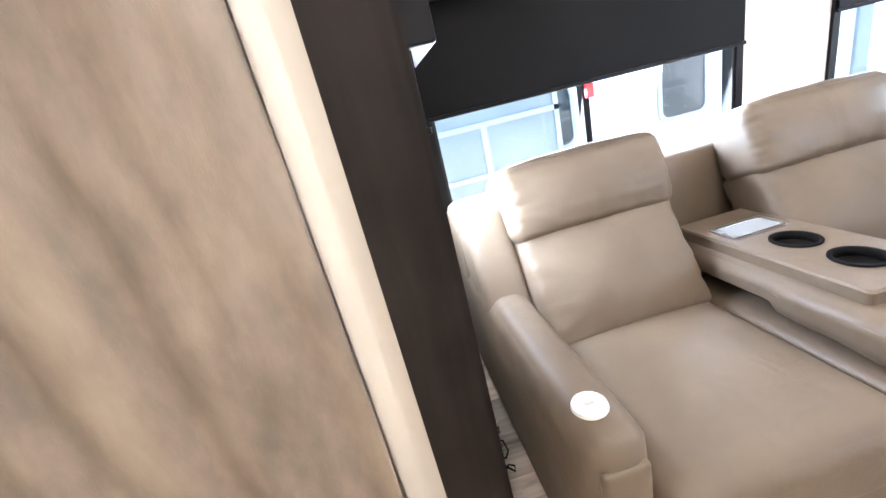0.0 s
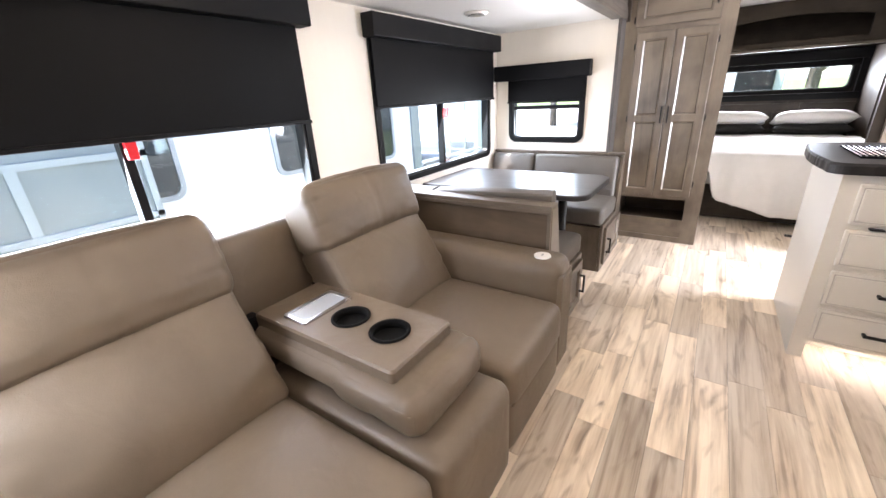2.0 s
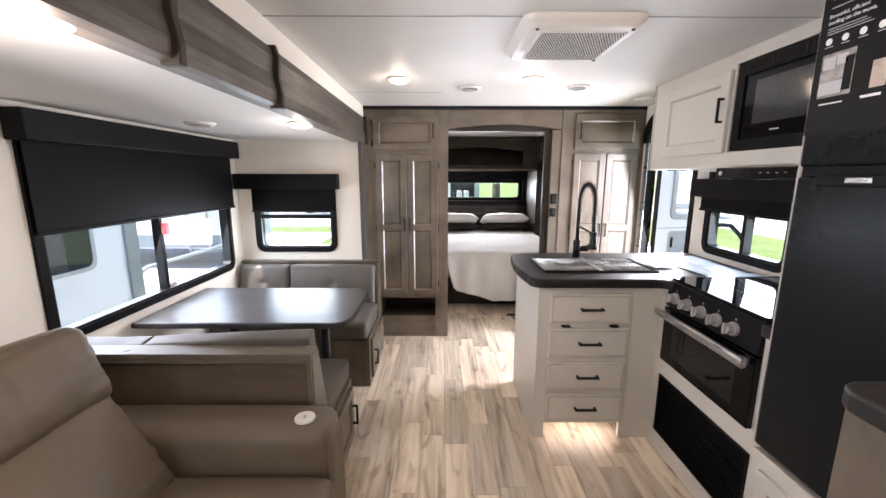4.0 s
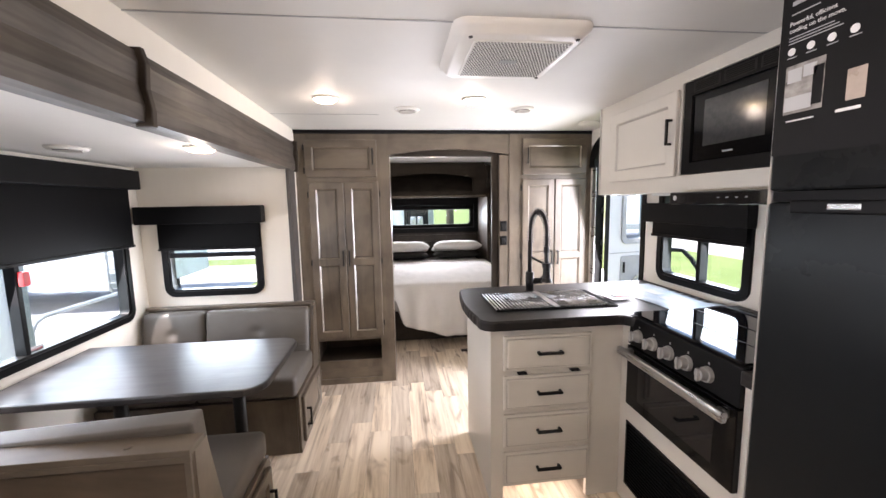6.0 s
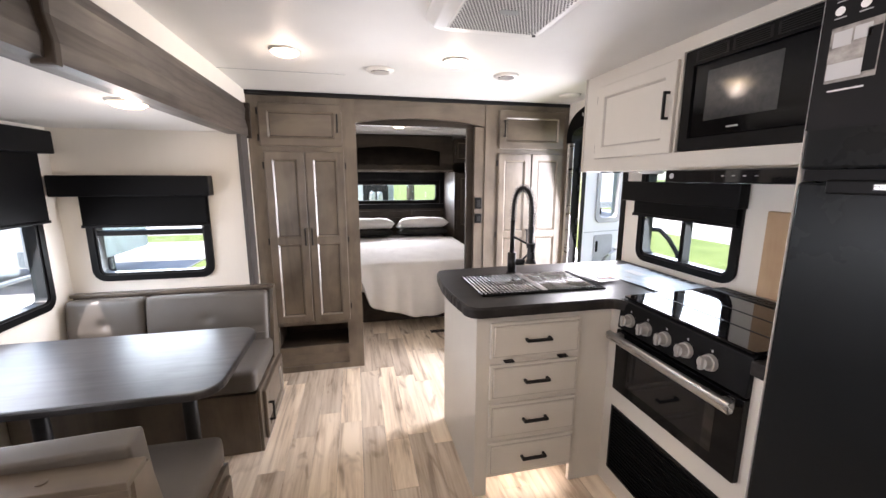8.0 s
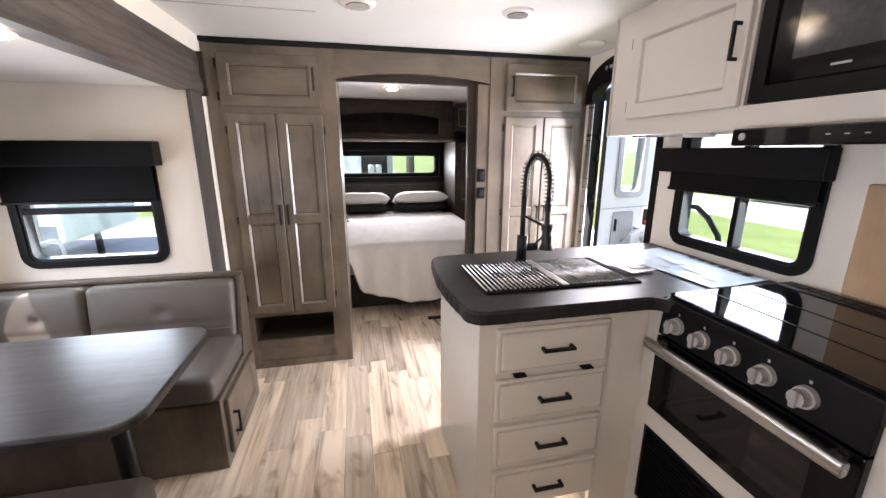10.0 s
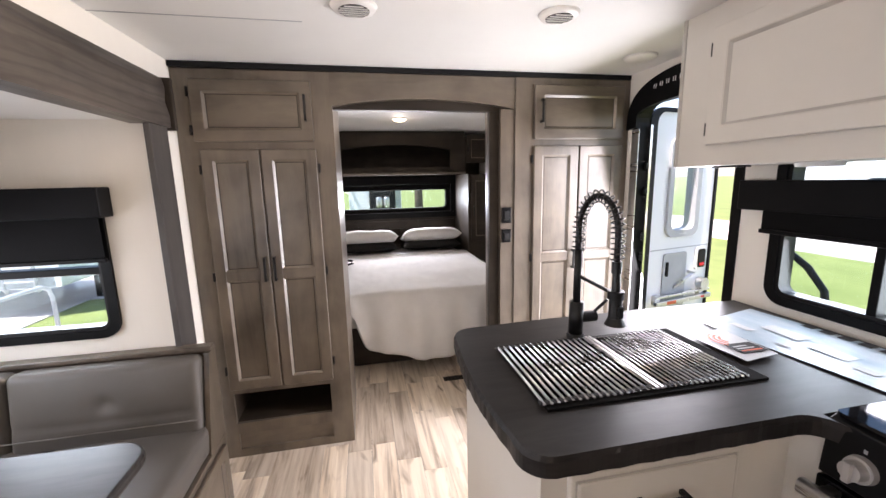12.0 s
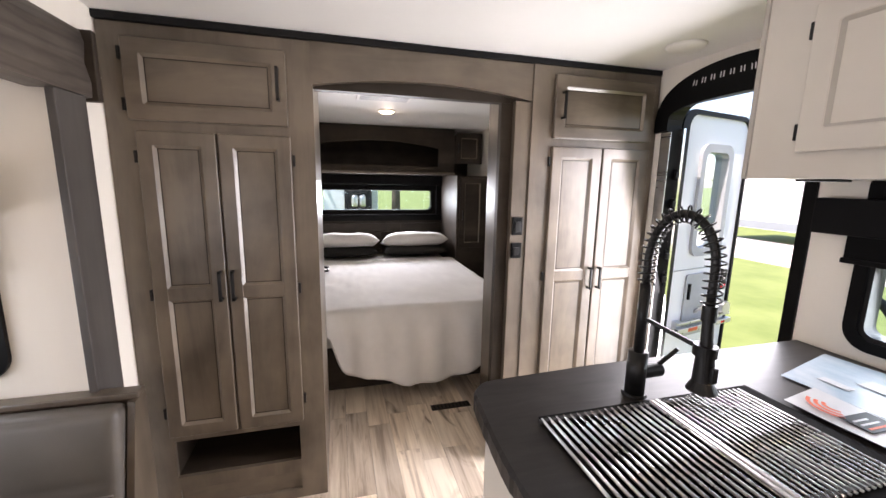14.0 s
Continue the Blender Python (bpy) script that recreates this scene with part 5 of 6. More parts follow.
for k, text in enumerate(("Powerful, efficient", "cooling on the move.")):
    words_on(text, 0.0150, M_PRINTWHITE, stk, pose(2.331, -0.5637, 1.876 - k * 0.0165, 90, 0, 180))
words_on("EXIT", 0.030, M_RED, lab, pose(3.348, 2.1690, 0.773, 90, 0, 0))
fb = thing("fridge_base", (2.05, -0.85, 0), "cream panelled cabinet base under the refrigerator", "cabinet")
part("panel", boxes([(1.775, 2.356, -1.12, -0.57, 0.0, 0.478)]), M_WHITECAB, fb)
panel_door("door", "y", -0.57, 1, 1.83, 2.31, 0.055, 0.425, M_WHITECAB, fb, 0.055, (), 0.02, M_GLAZE)
bar = thing("bar_cabinet", (1.4, -0.65, 0), "brown wood cabinet with a dark rounded bar top", "cabinet")
part("carcass", boxes([(1.15, 1.77, -1.128, -0.20, 0.0, 1.02)], 0.003), M_CAB, bar)
part("bar_top", prism(rounded(1.10, 1.774, -1.128, -0.165, (0.05, 0.06, 0, 0)), "z", 1.021, 1.062, 0.008), M_COUNTER, bar)

# ---- sofa ----
sofa = thing("reclining_sofa", (1.53, 1.45, 0), "taupe leather two-seat recliner sofa with centre console", "sofa")
part("base", boxes([(0.66, 2.42, 0.98, 2.02, 0.06, 0.30)], 0.01), M_LEATHER, sofa)
part("back_shell", soft_box(0.652, 2.455, 1.80, 2.04, 0.08, 0.85, 0.05, (0, 0.0, 0.0)), M_LEATHER, sofa, "", True)


def arm(x0, x1, disc_x, top):
    a = part("arm", soft_box(x0, x1, 0.935, 1.95, 0.07, top, 0.055, (0.006, 0.008, 0.004), 16), M_LEATHER, sofa, "", True)
    part("front_panel", soft_box(x0 + 0.02, x1 - 0.02, 0.925, 0.95, 0.09, top - 0.06, 0.012), M_LEATHER, a, "", True)
    dd = part("usb_disc", cyl((disc_x, 1.03, top - 0.001), (disc_x, 1.03, top + 0.006), 0.036, 0.034, 32), M_WHITEPL, a, "round white USB port disc")
    part("port", box(disc_x - 0.010, disc_x + 0.010, 1.026, 1.034, top + 0.005, top + 0.0068), M_GREYPL, dd)
    return a


arm(0.652, 0.788, 0.712, 0.615)
arm(2.275, 2.462, 2.345, 0.598)


def seat(x0, x1):
    s = part("seat_cushion", soft_box(x0 + 0.005, x1 - 0.005, 0.905, 1.62, 0.27, 0.450, 0.045, (0, 0.008, 0.022), 18), M_LEATHER, sofa, "", True)
    part("footrest", soft_box(x0 + 0.005, x1 - 0.005, 0.912, 0.99, 0.09, 0.30, 0.03, (0, 0.010, 0)), M_LEATHER, sofa, "", True)
    part("seat_welt", tube([(x0 + 0.02, 0.912, 0.30), ((x0 + x1) / 2, 0.903, 0.302), (x1 - 0.02, 0.912, 0.30)], 0.004, 8), M_LEATHER, s, "", True)


def crease(v, x0, x1, deep):
    """Puckers that fan in from the side seams of a pad."""
    side_ = min(v.co.x - x0, x1 - v.co.x)
    near = math.exp(-max(0.0, side_) / 0.07)
    return deep * near * noise.noise(Vector((v.co.x * 7, v.co.z * 42, x0 * 9)))


def backrest(x0, x1):
    cx = (x0 + x1) / 2
    low = soft_box(x0 + 0.010, x1 - 0.010, 1.410, 1.61, 0.452, 0.862, 0.036, (0.002, 0.046, 0.0), 40)
    for v in low.verts:
        w = max(0, 1 - abs(v.co.z - 0.62) / 0.22)
        v.co.y += 0.006 * noise.noise(v.co * 8) * w + crease(v, x0 + 0.01, x1 - 0.01, 0.012)
        v.co.y += 0.007 * math.exp(-((v.co.z - 0.82) / 0.035) ** 2) * noise.noise(Vector((v.co.x * 17, v.co.z * 12, 4)))
    tilt(low, (1.5, 1.40, 0.44), "X", -31)
    part("lower_back", low, M_LEATHER, sofa, "", True)
    top = soft_box(x0, x1, 1.578, 1.79, 0.742, 1.008, 0.048, (0.004, 0.030, 0.008), 60)
    for v in top.verts:
        u = (v.co.x - cx) / (x1 - x0)
        v.co.z -= 0.026 * u ** 2 * (1 if v.co.z > 0.87 else 0)
        v.co += 0.003 * noise.noise_vector(v.co * 7)
        v.co.y += crease(v, x0, x1, 0.011)
        v.co.y += 0.006 * math.exp(-((v.co.z - 0.785) / 0.035) ** 2) * noise.noise(Vector((v.co.x * 15, v.co.z * 26, 1)))
        if v.co.y < 1.70 or v.co.z > 0.98:
            v.co.y += 0.0035 * math.exp(-((v.co.x - cx) / 0.008) ** 2)
    tilt(top, (1.5, 1.60, 0.76), "X", -20)
    part("headrest", top, M_LEATHER, sofa, "padded taupe leather headrest", True)
    # Black tube set in the crease as a stand-in for its shade.
    part("under_roll", tube([(x0 + 0.02, 1.625, 0.752), (cx, 1.610, 0.750), (x1 - 0.02, 1.625, 0.752)], 0.012, 8), M_HOLE, sofa, "black roll put in for the shade under the headrest", True)


for a, b, c, d in ((0.785, 1.365, 0.788, 1.368), (1.765, 2.275, 1.69, 2.265)):
    seat(a, b)
    backrest(c, d)
for a, b in ((0.654, 0.800),):
    wing = soft_box(a, b, 1.45, 1.66, 0.42, 0.93, 0.03, (0.002, 0.004, 0.004), 12)
    part("back_wing", tilt(wing, (1.5, 1.44, 0.45), "X", -28), M_LEATHER, sofa, "", True)
con = part("console_base", soft_box(1.372, 1.760, 0.895, 1.62, 0.08, 0.437, 0.05, (0, 0.006, 0.006), 14), M_LEATHER, sofa, "", True)
pad_bm = soft_box(1.392, 1.752, 0.992, 1.70, 0.452, 0.574, 0.046, (0.006, 0.012, 0.004), 48)
for v in pad_bm.verts:
    nose = max(0.0, (1.16 - v.co.y) / 0.17)
    v.co.z -= 0.014 * nose * nose
    v.co += 0.004 * noise.noise_vector(v.co * 14) * min(1, max(0, (1.25 - v.co.y) / 0.1))
    v.co.x += math.copysign(0.011, 1.572 - v.co.x) * math.exp(-((v.co.y - 1.27) / 0.014) ** 2)
    if v.co.y > 1.28:
        v.co.z += 0.022 * (1 if v.co.z < 0.5 else 0)
        v.co.x += math.copysign(0.010, 1.572 - v.co.x)
    v.co.z -= 0.006 * math.exp(-((v.co.y - 1.045) / 0.010) ** 2) * (1 if v.co.z > 0.54 else 0)
pad = part("console_armrest", pad_bm, M_LEATHER, sofa, "padded centre console armrest", True)
CUPS = [(1.575, 1.378), (1.575, 1.215)]


def circle(cx, cy, r, n=28):
    return [(cx + r * math.cos(2 * math.pi * k / n), cy + r * math.sin(2 * math.pi * k / n)) for k in range(n)]


bm = bmesh.new()
outline = rounded(1.432, 1.712, 1.085, 1.69, 0.014, 4)
inset = rounded(1.437, 1.707, 1.090, 1.685, 0.012, 4)
loops = [[bm.verts.new((x, y, z)) for x, y in o] for o, z in ((outline, 0.562), (outline, 0.603), (inset, 0.610))]
for a, b in zip(loops, loops[1:]):
    for k in range(len(a)):
        bm.faces.new((a[k], a[(k + 1) % len(a)], b[(k + 1) % len(a)], b[k]))
rims = [[bm.verts.new((x, y, 0.610)) for x, y in circle(cx, cy, 0.056)] for cx, cy in CUPS]
es = [bm.edges.get((v[k], v[(k + 1) % len(v)])) or bm.edges.new((v[k], v[(k + 1) % len(v)])) for v in [loops[-1], *rims] for k in range(len(v))]
bmesh.ops.triangle_fill(bm, edges=es, use_beauty=True)
tray = part("console_tray", bm, M_LEATHER, pad)
part("tray_seam", tube([(1.394, 1.28, 0.525), (1.391, 1.14, 0.526), (1.40, 1.012, 0.528), (1.57, 0.984, 0.528), (1.744, 1.012, 0.528)], 0.003, 6), M_LEATHER, pad, "", True)
part("media_plate", boxes([(1.475, 1.660, 1.475, 1.575, 0.609, 0.6135)], 0.003), M_PLATE, pad, "shiny rectangular tray plate with the window's reflection in its colour")
for cx, cy in CUPS:
    cup = part("cup_holder", ring(circle(cx, cy, 0.063), circle(cx, cy, 0.053), "z", 0.588, 0.6155), M_HOLE, pad, "black cup holder", True)
    part("cup_well", cyl((cx, cy, 0.5885), (cx, cy, 0.591), 0.0545, None, 28), M_HOLE, cup)
part("plate_frame", ring(rounded(1.468, 1.667, 1.468, 1.582, 0.01, 3), rounded(1.482, 1.653, 1.482, 1.568, 0.006, 3), "z", 0.608, 0.6165), M_STEEL, pad)
for x in (1.395, 1.695):
    part("console_hinge", box(x, x + 0.055, 1.68, 1.73, 0.50, 0.60, 0.006), M_BLACK, sofa)
for x in (0.70, 2.38, 1.42, 1.70):
    part("leg", box(x - 0.025, x + 0.025, 1.0, 1.05, 0.0, 0.08, 0.004), M_BLACK, sofa)

plug = thing("power_brick", (0.60, 1.80, 0.0), "black power brick standing on the floor behind the sofa arm", "power adapter")
part("brick", box(0.562, 0.600, 1.76, 1.80, 0.0, 0.12, 0.006), M_BLACK, plug)
cab = [Vector((0.585 + 0.03 * math.sin(k * 0.9), 1.74 - k * 0.012 + 0.03 * math.cos(k * 1.3), 0.006 + 0.004 * (k % 2))) for k in range(26)]
part("cable", tube(cab, 0.0035, 6), M_BLACK, plug, "tangled black cable", True)

# ---- dinette ----


def bench(x_back, way, label, top_z=0.755):
    """A dinette bench; its back stands at x_back and it faces along x by way."""
    X = lambda d: x_back + way * d
    def bx(d0, d1, y0, y1, z0, z1, bev=0.0):
        return box(min(X(d0), X(d1)), max(X(d0), X(d1)), y0, y1, z0, z1, bev)
    th = thing("dinette_bench", (X(0.28), 1.6, 0), label, "bench", "dinette benches")
    part("base", bx(0.004, 0.57, 1.062, 2.13, 0.0, 0.335), M_CAB, th)
    part("side_board", bx(0.004, 0.57, 1.045, 1.0615, 0.0, 0.35, 0.002), M_CAB, th)
    a, b = sorted((X(0.06), X(0.53)))
    d = panel_door("door", "y", 1.045, -1, a, b, 0.045, 0.325, M_CAB, th, 0.05)
    bar_handle("y", 1.025, -1, X(0.49), 0.185, 0.10, True, d)
    part("back_board", bx(0.003, 0.022, 1.07, 2.13, 0.33, 0.762), M_CAB, th)
    if top_z < 0.78:
        part("top_cap", bx(0.0, 0.052, 1.045, 2.13, 0.757, 0.777, 0.004), M_CAB, th, "grey-brown wood cap rail")
    pr = [(X(0.0), 0.0), (X(0.0), 0.756), (X(0.07), 0.756), (X(0.17), 0.36), (X(0.17), 0.34), (X(0.17), 0.0)]
    part("end_panel", prism(pr[1:5] + [(X(0.0), 0.34)], "y", 1.046, 1.066), M_CAB, th)
    half = 1.60
    near_d = 0.075 if top_z < 0.78 else 0.095
    for y0, y1 in ((1.07, 1.73), (1.73, 2.12)):
        bm = soft_box(min(X(near_d), X(0.170)), max(X(near_d), X(0.170)), y0 + 0.002, y1 - 0.002, 0.43, top_z, 0.03 if top_z < 0.78 else 0.010, (0.016 if top_z < 0.78 else 0.003, 0, 0.002), 40)
        cy = (y0 + y1) / 2
        for v in bm.verts:
            if (v.co.x - X(0.09)) * way > 0:
                r = math.hypot(v.co.y - cy, v.co.z - 0.61)
                v.co.x -= way * (0.014 * math.exp(-(r / 0.026) ** 2) + 0.007 * math.exp(-(r / 0.09) ** 2) + 0.004 * math.exp(-((v.co.z - 0.545) / 0.012) ** 2))
        if top_z > 0.78:
            for v in bm.verts:
                v.co.z -= 0.038 * min(1, max(0, (v.co.y - 1.07) / 0.75)) * max(0, (v.co.z - 0.6) / 0.21)
        tilt(bm, (X(0.09), 1.6, 0.45), "Y", -8 * way)
        bc = part("back_cushion", bm, M_VINYL, th, "", True)
    part("back_seam", tube([(X(0.175), 1.08, 0.52), (X(0.182), 1.6, 0.52), (X(0.175), 2.10, 0.52)], 0.003, 6), M_VINYL, th, "", True)
    for y0, y1 in ((1.052, half), (half, 2.12)):
        part("seat_cushion", soft_box(min(X(0.10), X(0.585)), max(X(0.10), X(0.585)), y0 + 0.001, y1 - 0.001, 0.345, 0.468, 0.03, (0.004, 0.0, 0.012), 14), M_VINYL, th, "", True)
    return th


far_bench = bench(4.166, -1, "grey-taupe vinyl dinette bench against the slide-out end wall")
near_bench = bench(2.50, 1, "grey-taupe vinyl dinette bench backed against the sofa", 0.815)
for y in (1.22, 1.75):
    part("screw_cap", cyl((2.500, y, 0.779), (2.500, y, 0.7825), 0.011, None, 20), M_CAB, near_bench)
part("cap_rail", boxes([(2.462, 2.548, 1.040, 2.13, 0.760, 0.780), (2.462, 2.4752, 1.040, 2.13, 0.742, 0.760)], 0.002), M_CAPWOOD, near_bench, "pale tan wood cap rail")
part("end_post", box(2.464, 2.4752, 1.042, 1.058, 0.0, 0.7415, 0.001), M_CAPWOOD, near_bench)
part("rear_board", box(2.476, 2.499, 1.046, 2.13, 0.0, 0.757, 0.002), M_REAR, near_bench)

table = thing("dinette_table", (3.28, 1.57, 0), "dark charcoal wood-grain dinette table on two posts", "table")
part("tabletop", prism(rounded(2.97, 3.61, 1.02, 2.115, (0.0, 0.0, 0.10, 0.10)), "z", 0.672, 0.704, 0.008), M_TABLE, table)
for y in (1.24, 1.77):
    lg = part("leg", cyl((3.28, y, 0.01), (3.28, y, 0.668), 0.030, 0.027, 24), M_BLACKMETAL, table, "black metal table post", True)
    part("foot_plate", cyl((3.28, y, 0.0), (3.28, y, 0.014), 0.085, 0.07, 28), M_BLACKMETAL, lg)
    part("top_plate", cyl((3.28, y, 0.656), (3.28, y, 0.6715), 0.05, 0.085, 28), M_BLACKMETAL, lg)

# ---- ceiling fittings ----


def puck(x, y, z, label, r=0.062):
    th = thing("ceiling_light", (x, y, z), label, "ceiling light", "round ceiling lights")
    part("bezel", cyl((x, y, z - 0.010), (x, y, z - 0.0005), r, r + 0.006, 32), M_WHITEPL, th, "", True)
    part("diffuser", cyl((x, y, z - 0.022), (x, y, z - 0.0095), r - 0.020, r - 0.001, 32), M_LAMP, th, "glowing warm diffuser", True)
    return th


LIGHT = "lit round flush white ceiling light, two of the group added unseen"
first = puck(3.553, 0.805, CEIL, LIGHT)
# The pucks at x 1.3 and 0.2 are added and never in view.
for x, y, z in ((3.537, 0.018, CEIL), (1.84, 1.255, SLIDE_CEIL), (3.215, 1.285, SLIDE_CEIL), (6.03, 0.022, CEIL), (1.3, 0.0, CEIL), (0.2, 0.0, CEIL)):
    copy_thing(first, Matrix.Translation((x, y, z)))
# Those two unseen pucks carry most watts, as fill for sofa and floor.
for x, y, z, w in ((3.553, 0.805, CEIL, 0.34), (3.537, 0.018, CEIL, 0.34), (1.84, 1.255, SLIDE_CEIL, 1.1), (3.215, 1.285, SLIDE_CEIL, 0.4), (6.03, 0.022, CEIL, 0.3), (1.3, 0.0, CEIL, 5.6), (0.2, 0.0, CEIL, 2.3)):
    lamp = new("ceiling_lamp", bpy.data.lights.new("ceiling_lamp", "POINT"))
    lamp.data.shadow_soft_size, lamp.data.energy, lamp.data.color = 0.035, w, (1.0, 0.86, 0.70)
    lamp.matrix_world = Matrix.Translation((x, y, z - (0.10 if w > 1 else 0.056)))


def disc_vent(x, y, z, r, slats, label, name="ceiling_vent"):
    th = thing(name, (x, y, z), label, "vent")
    part("plate", cyl((x, y, z - 0.014), (x, y, z - 0.0005), 0.86 * r, r, 32), M_WHITEPL, th, "", True)
    if slats:
        part("backing", cyl((x, y, z - 0.0155), (x, y, z - 0.0135), 0.66 * r, None, 28), M_BLACKMETAL, th)
    for k in range(slats):
        u = (k + 0.5) / slats * 2 - 1
        h = 0.66 * r * math.sqrt(1 - u * u * 0.92)
        half_w = 0.17 * r / slats
        part("slat", box(x - half_w, x + half_w, y - h, y + h, z - 0.019, z - 0.0152, 0.001), M_WHITEPL, th).location.x += 0.62 * r * u
    return th


disc_vent(3.785, 0.37, CEIL, 0.075, 6, "round white ceiling air vent with open slats")
disc_vent(3.745, -0.32, CEIL, 0.070, 5, "round white ceiling speaker vent")
disc_vent(4.135, -0.94, CEIL, 0.075, 0, "plain round white ceiling cover", "ceiling_cover")
disc_vent(3.215, 1.805, SLIDE_CEIL, 0.075, 4, "round white slide-out ceiling speaker")

ac = thing("air_conditioner", (2.82, 0.04, CEIL), "white ceiling air conditioner with a perforated grille", "air conditioner")
bm = bmesh.new()
rings_ = []
for z, hx, hy, r in ((CEIL - 0.0005, 0.240, 0.226, 0.05), (CEIL - 0.014, 0.239, 0.225, 0.05), (CEIL - 0.020, 0.230, 0.214, 0.05), (CEIL - 0.036, 0.220, 0.204, 0.05), (CEIL - 0.041, 0.212, 0.196, 0.045)):
    rings_.append([bm.verts.new((2.842 + u, 0.035 + v, z)) for u, v in rounded(-hx, hx, -hy, hy, r)])
for a, b in zip(rings_, rings_[1:]):
    for k in range(len(a)):
        bm.faces.new((a[k], a[(k + 1) % len(a)], b[(k + 1) % len(a)], b[k]))
bm.faces.new(rings_[-1])
part("shroud", bm, M_WHITEPL, ac, "", True)
g0 = part("grille", prism(rounded(2.668, 3.012, -0.142, 0.190, 0.01), "z", CEIL - 0.046, CEIL - 0.0405, 0.002), M_WHITEPL, ac, "perforated white grille")
bm = bmesh.new()
for i in range(30):
    for j in range(29):
        x, y = 2.673 + i * 0.0112, -0.134 + j * 0.0109 + (i % 2) * 0.0054
        box(x, x + 0.0078, y, y + 0.0052, CEIL - 0.0470, CEIL - 0.0458, 0, 2, bm)
tagged(part("perforation", bm, M_GREYMESH, g0), kind="stuff")
part("badge", box(2.825, 2.855, 0.0, 0.06, CEIL - 0.0485, CEIL - 0.0460), M_GREYPL, g0)
for x, y in ((2.648, -0.145), (3.03, -0.145), (2.648, 0.205)):
    part("screw_cap", cyl((x, y, CEIL - 0.0445), (x, y, CEIL - 0.0405), 0.007, None, 14), M_BLACKMETAL, ac)
bac = thing("bedroom_vent", (5.5, 0.1, CEIL), "white perforated bedroom ceiling vent", "vent")
part("plate", box(5.38, 5.62, -0.08, 0.28, CEIL - 0.012, CEIL - 0.0005, 0.004), M_WHITEPL, bac)
for k in range(8):
    part("slot", box(5.40 + k * 0.026, 5.412 + k * 0.026, -0.06, 0.26, CEIL - 0.0135, CEIL - 0.0115), M_GREYPL, bac)
fv = thing("floor_vent", (5.015, -0.26, 0), "dark slotted floor vent in the bedroom opening", "vent")
part("plate", box(4.985, 5.045, -0.39, -0.13, 0.0, 0.004, 0.001), M_CABDARK, fv)
for k in range(10):
    part("slot", box(4.995, 5.035, -0.38 + k * 0.025, -0.37 + k * 0.025, 0.004, 0.0052), M_BLACK, fv)

# ---- curtain at the rear ----
cur = thing("curtain", (0.0, 1.10, 0), "taupe fabric curtain hanging in soft folds", "curtain")
bm = bmesh.new()
rows_ = []
for i in range(121):
    x = -0.86 + (0.303 + 0.86) * i / 120
    rows_.append([])
    for j in range(41):
        z = 0.03 + 1.93 * j / 40
        f = 0.013 * math.sin(x * 27 + 2.2 * math.sin(z * 1.7 + x * 5)) + 0.004 * math.sin(x * 57 + 2 * z)
        f += 0.010 * math.exp(-((z - 1.02 - 0.12 * x) / 0.02) ** 2) * max(0.0, noise.noise(Vector((x * 5, 7, 3))))
        f += 0.016 * noise.noise(Vector((x * 6, z * 3.5, 0))) + 0.006 * noise.noise(Vector((x * 16, z * 13, 2)))
        rows_[-1].append(bm.verts.new((x, 1.120 + f, z)))
for i in range(120):
    for j in range(40):
        bm.faces.new((rows_[i][j], rows_[i + 1][j], rows_[i + 1][j + 1], rows_[i][j + 1]))
cl = part("cloth", bm, M_CURTAIN, cur, "", True)
mod = cl.modifiers.new("thickness", "SOLIDIFY")
mod.thickness = 0.003
part("track", box(-0.88, 0.29, 1.11, 1.14, 1.965, 1.998, 0.003), M_WHITEPL, cur)

# ---- outdoors ----
GROUND = -0.88
structure("ground", box(-400, 400, -400, 400, GROUND - 0.3, GROUND), M_GRASS, "bright mown grass of the sales lot", "ground")
road = structure("road", boxes([(-6, 9.6, 2.35, 60, GROUND, GROUND + 0.02), (9.6, 11.7, 6.2, 60, GROUND, GROUND + 0.02), (11.7, 17.2, 4.8, 60, GROUND, GROUND + 0.02), (19.2, 60, 4.8, 60, GROUND, GROUND + 0.02), (-40, 60, -17.5, -12.3, GROUND, GROUND + 0.02)]), M_GRAVEL, "pale gravel drive across the lot", "road")


def wheel(x, y, z, r, parent):
    w = part("wheel", cyl((x, y - 0.11, z), (x, y + 0.11, z), r, None, 28), M_TYRE, parent, "black trailer tyre")
    part("rim", cyl((x, y - 0.118, z), (x, y + 0.118, z), r * 0.58, None, 24), M_CHROME, w)


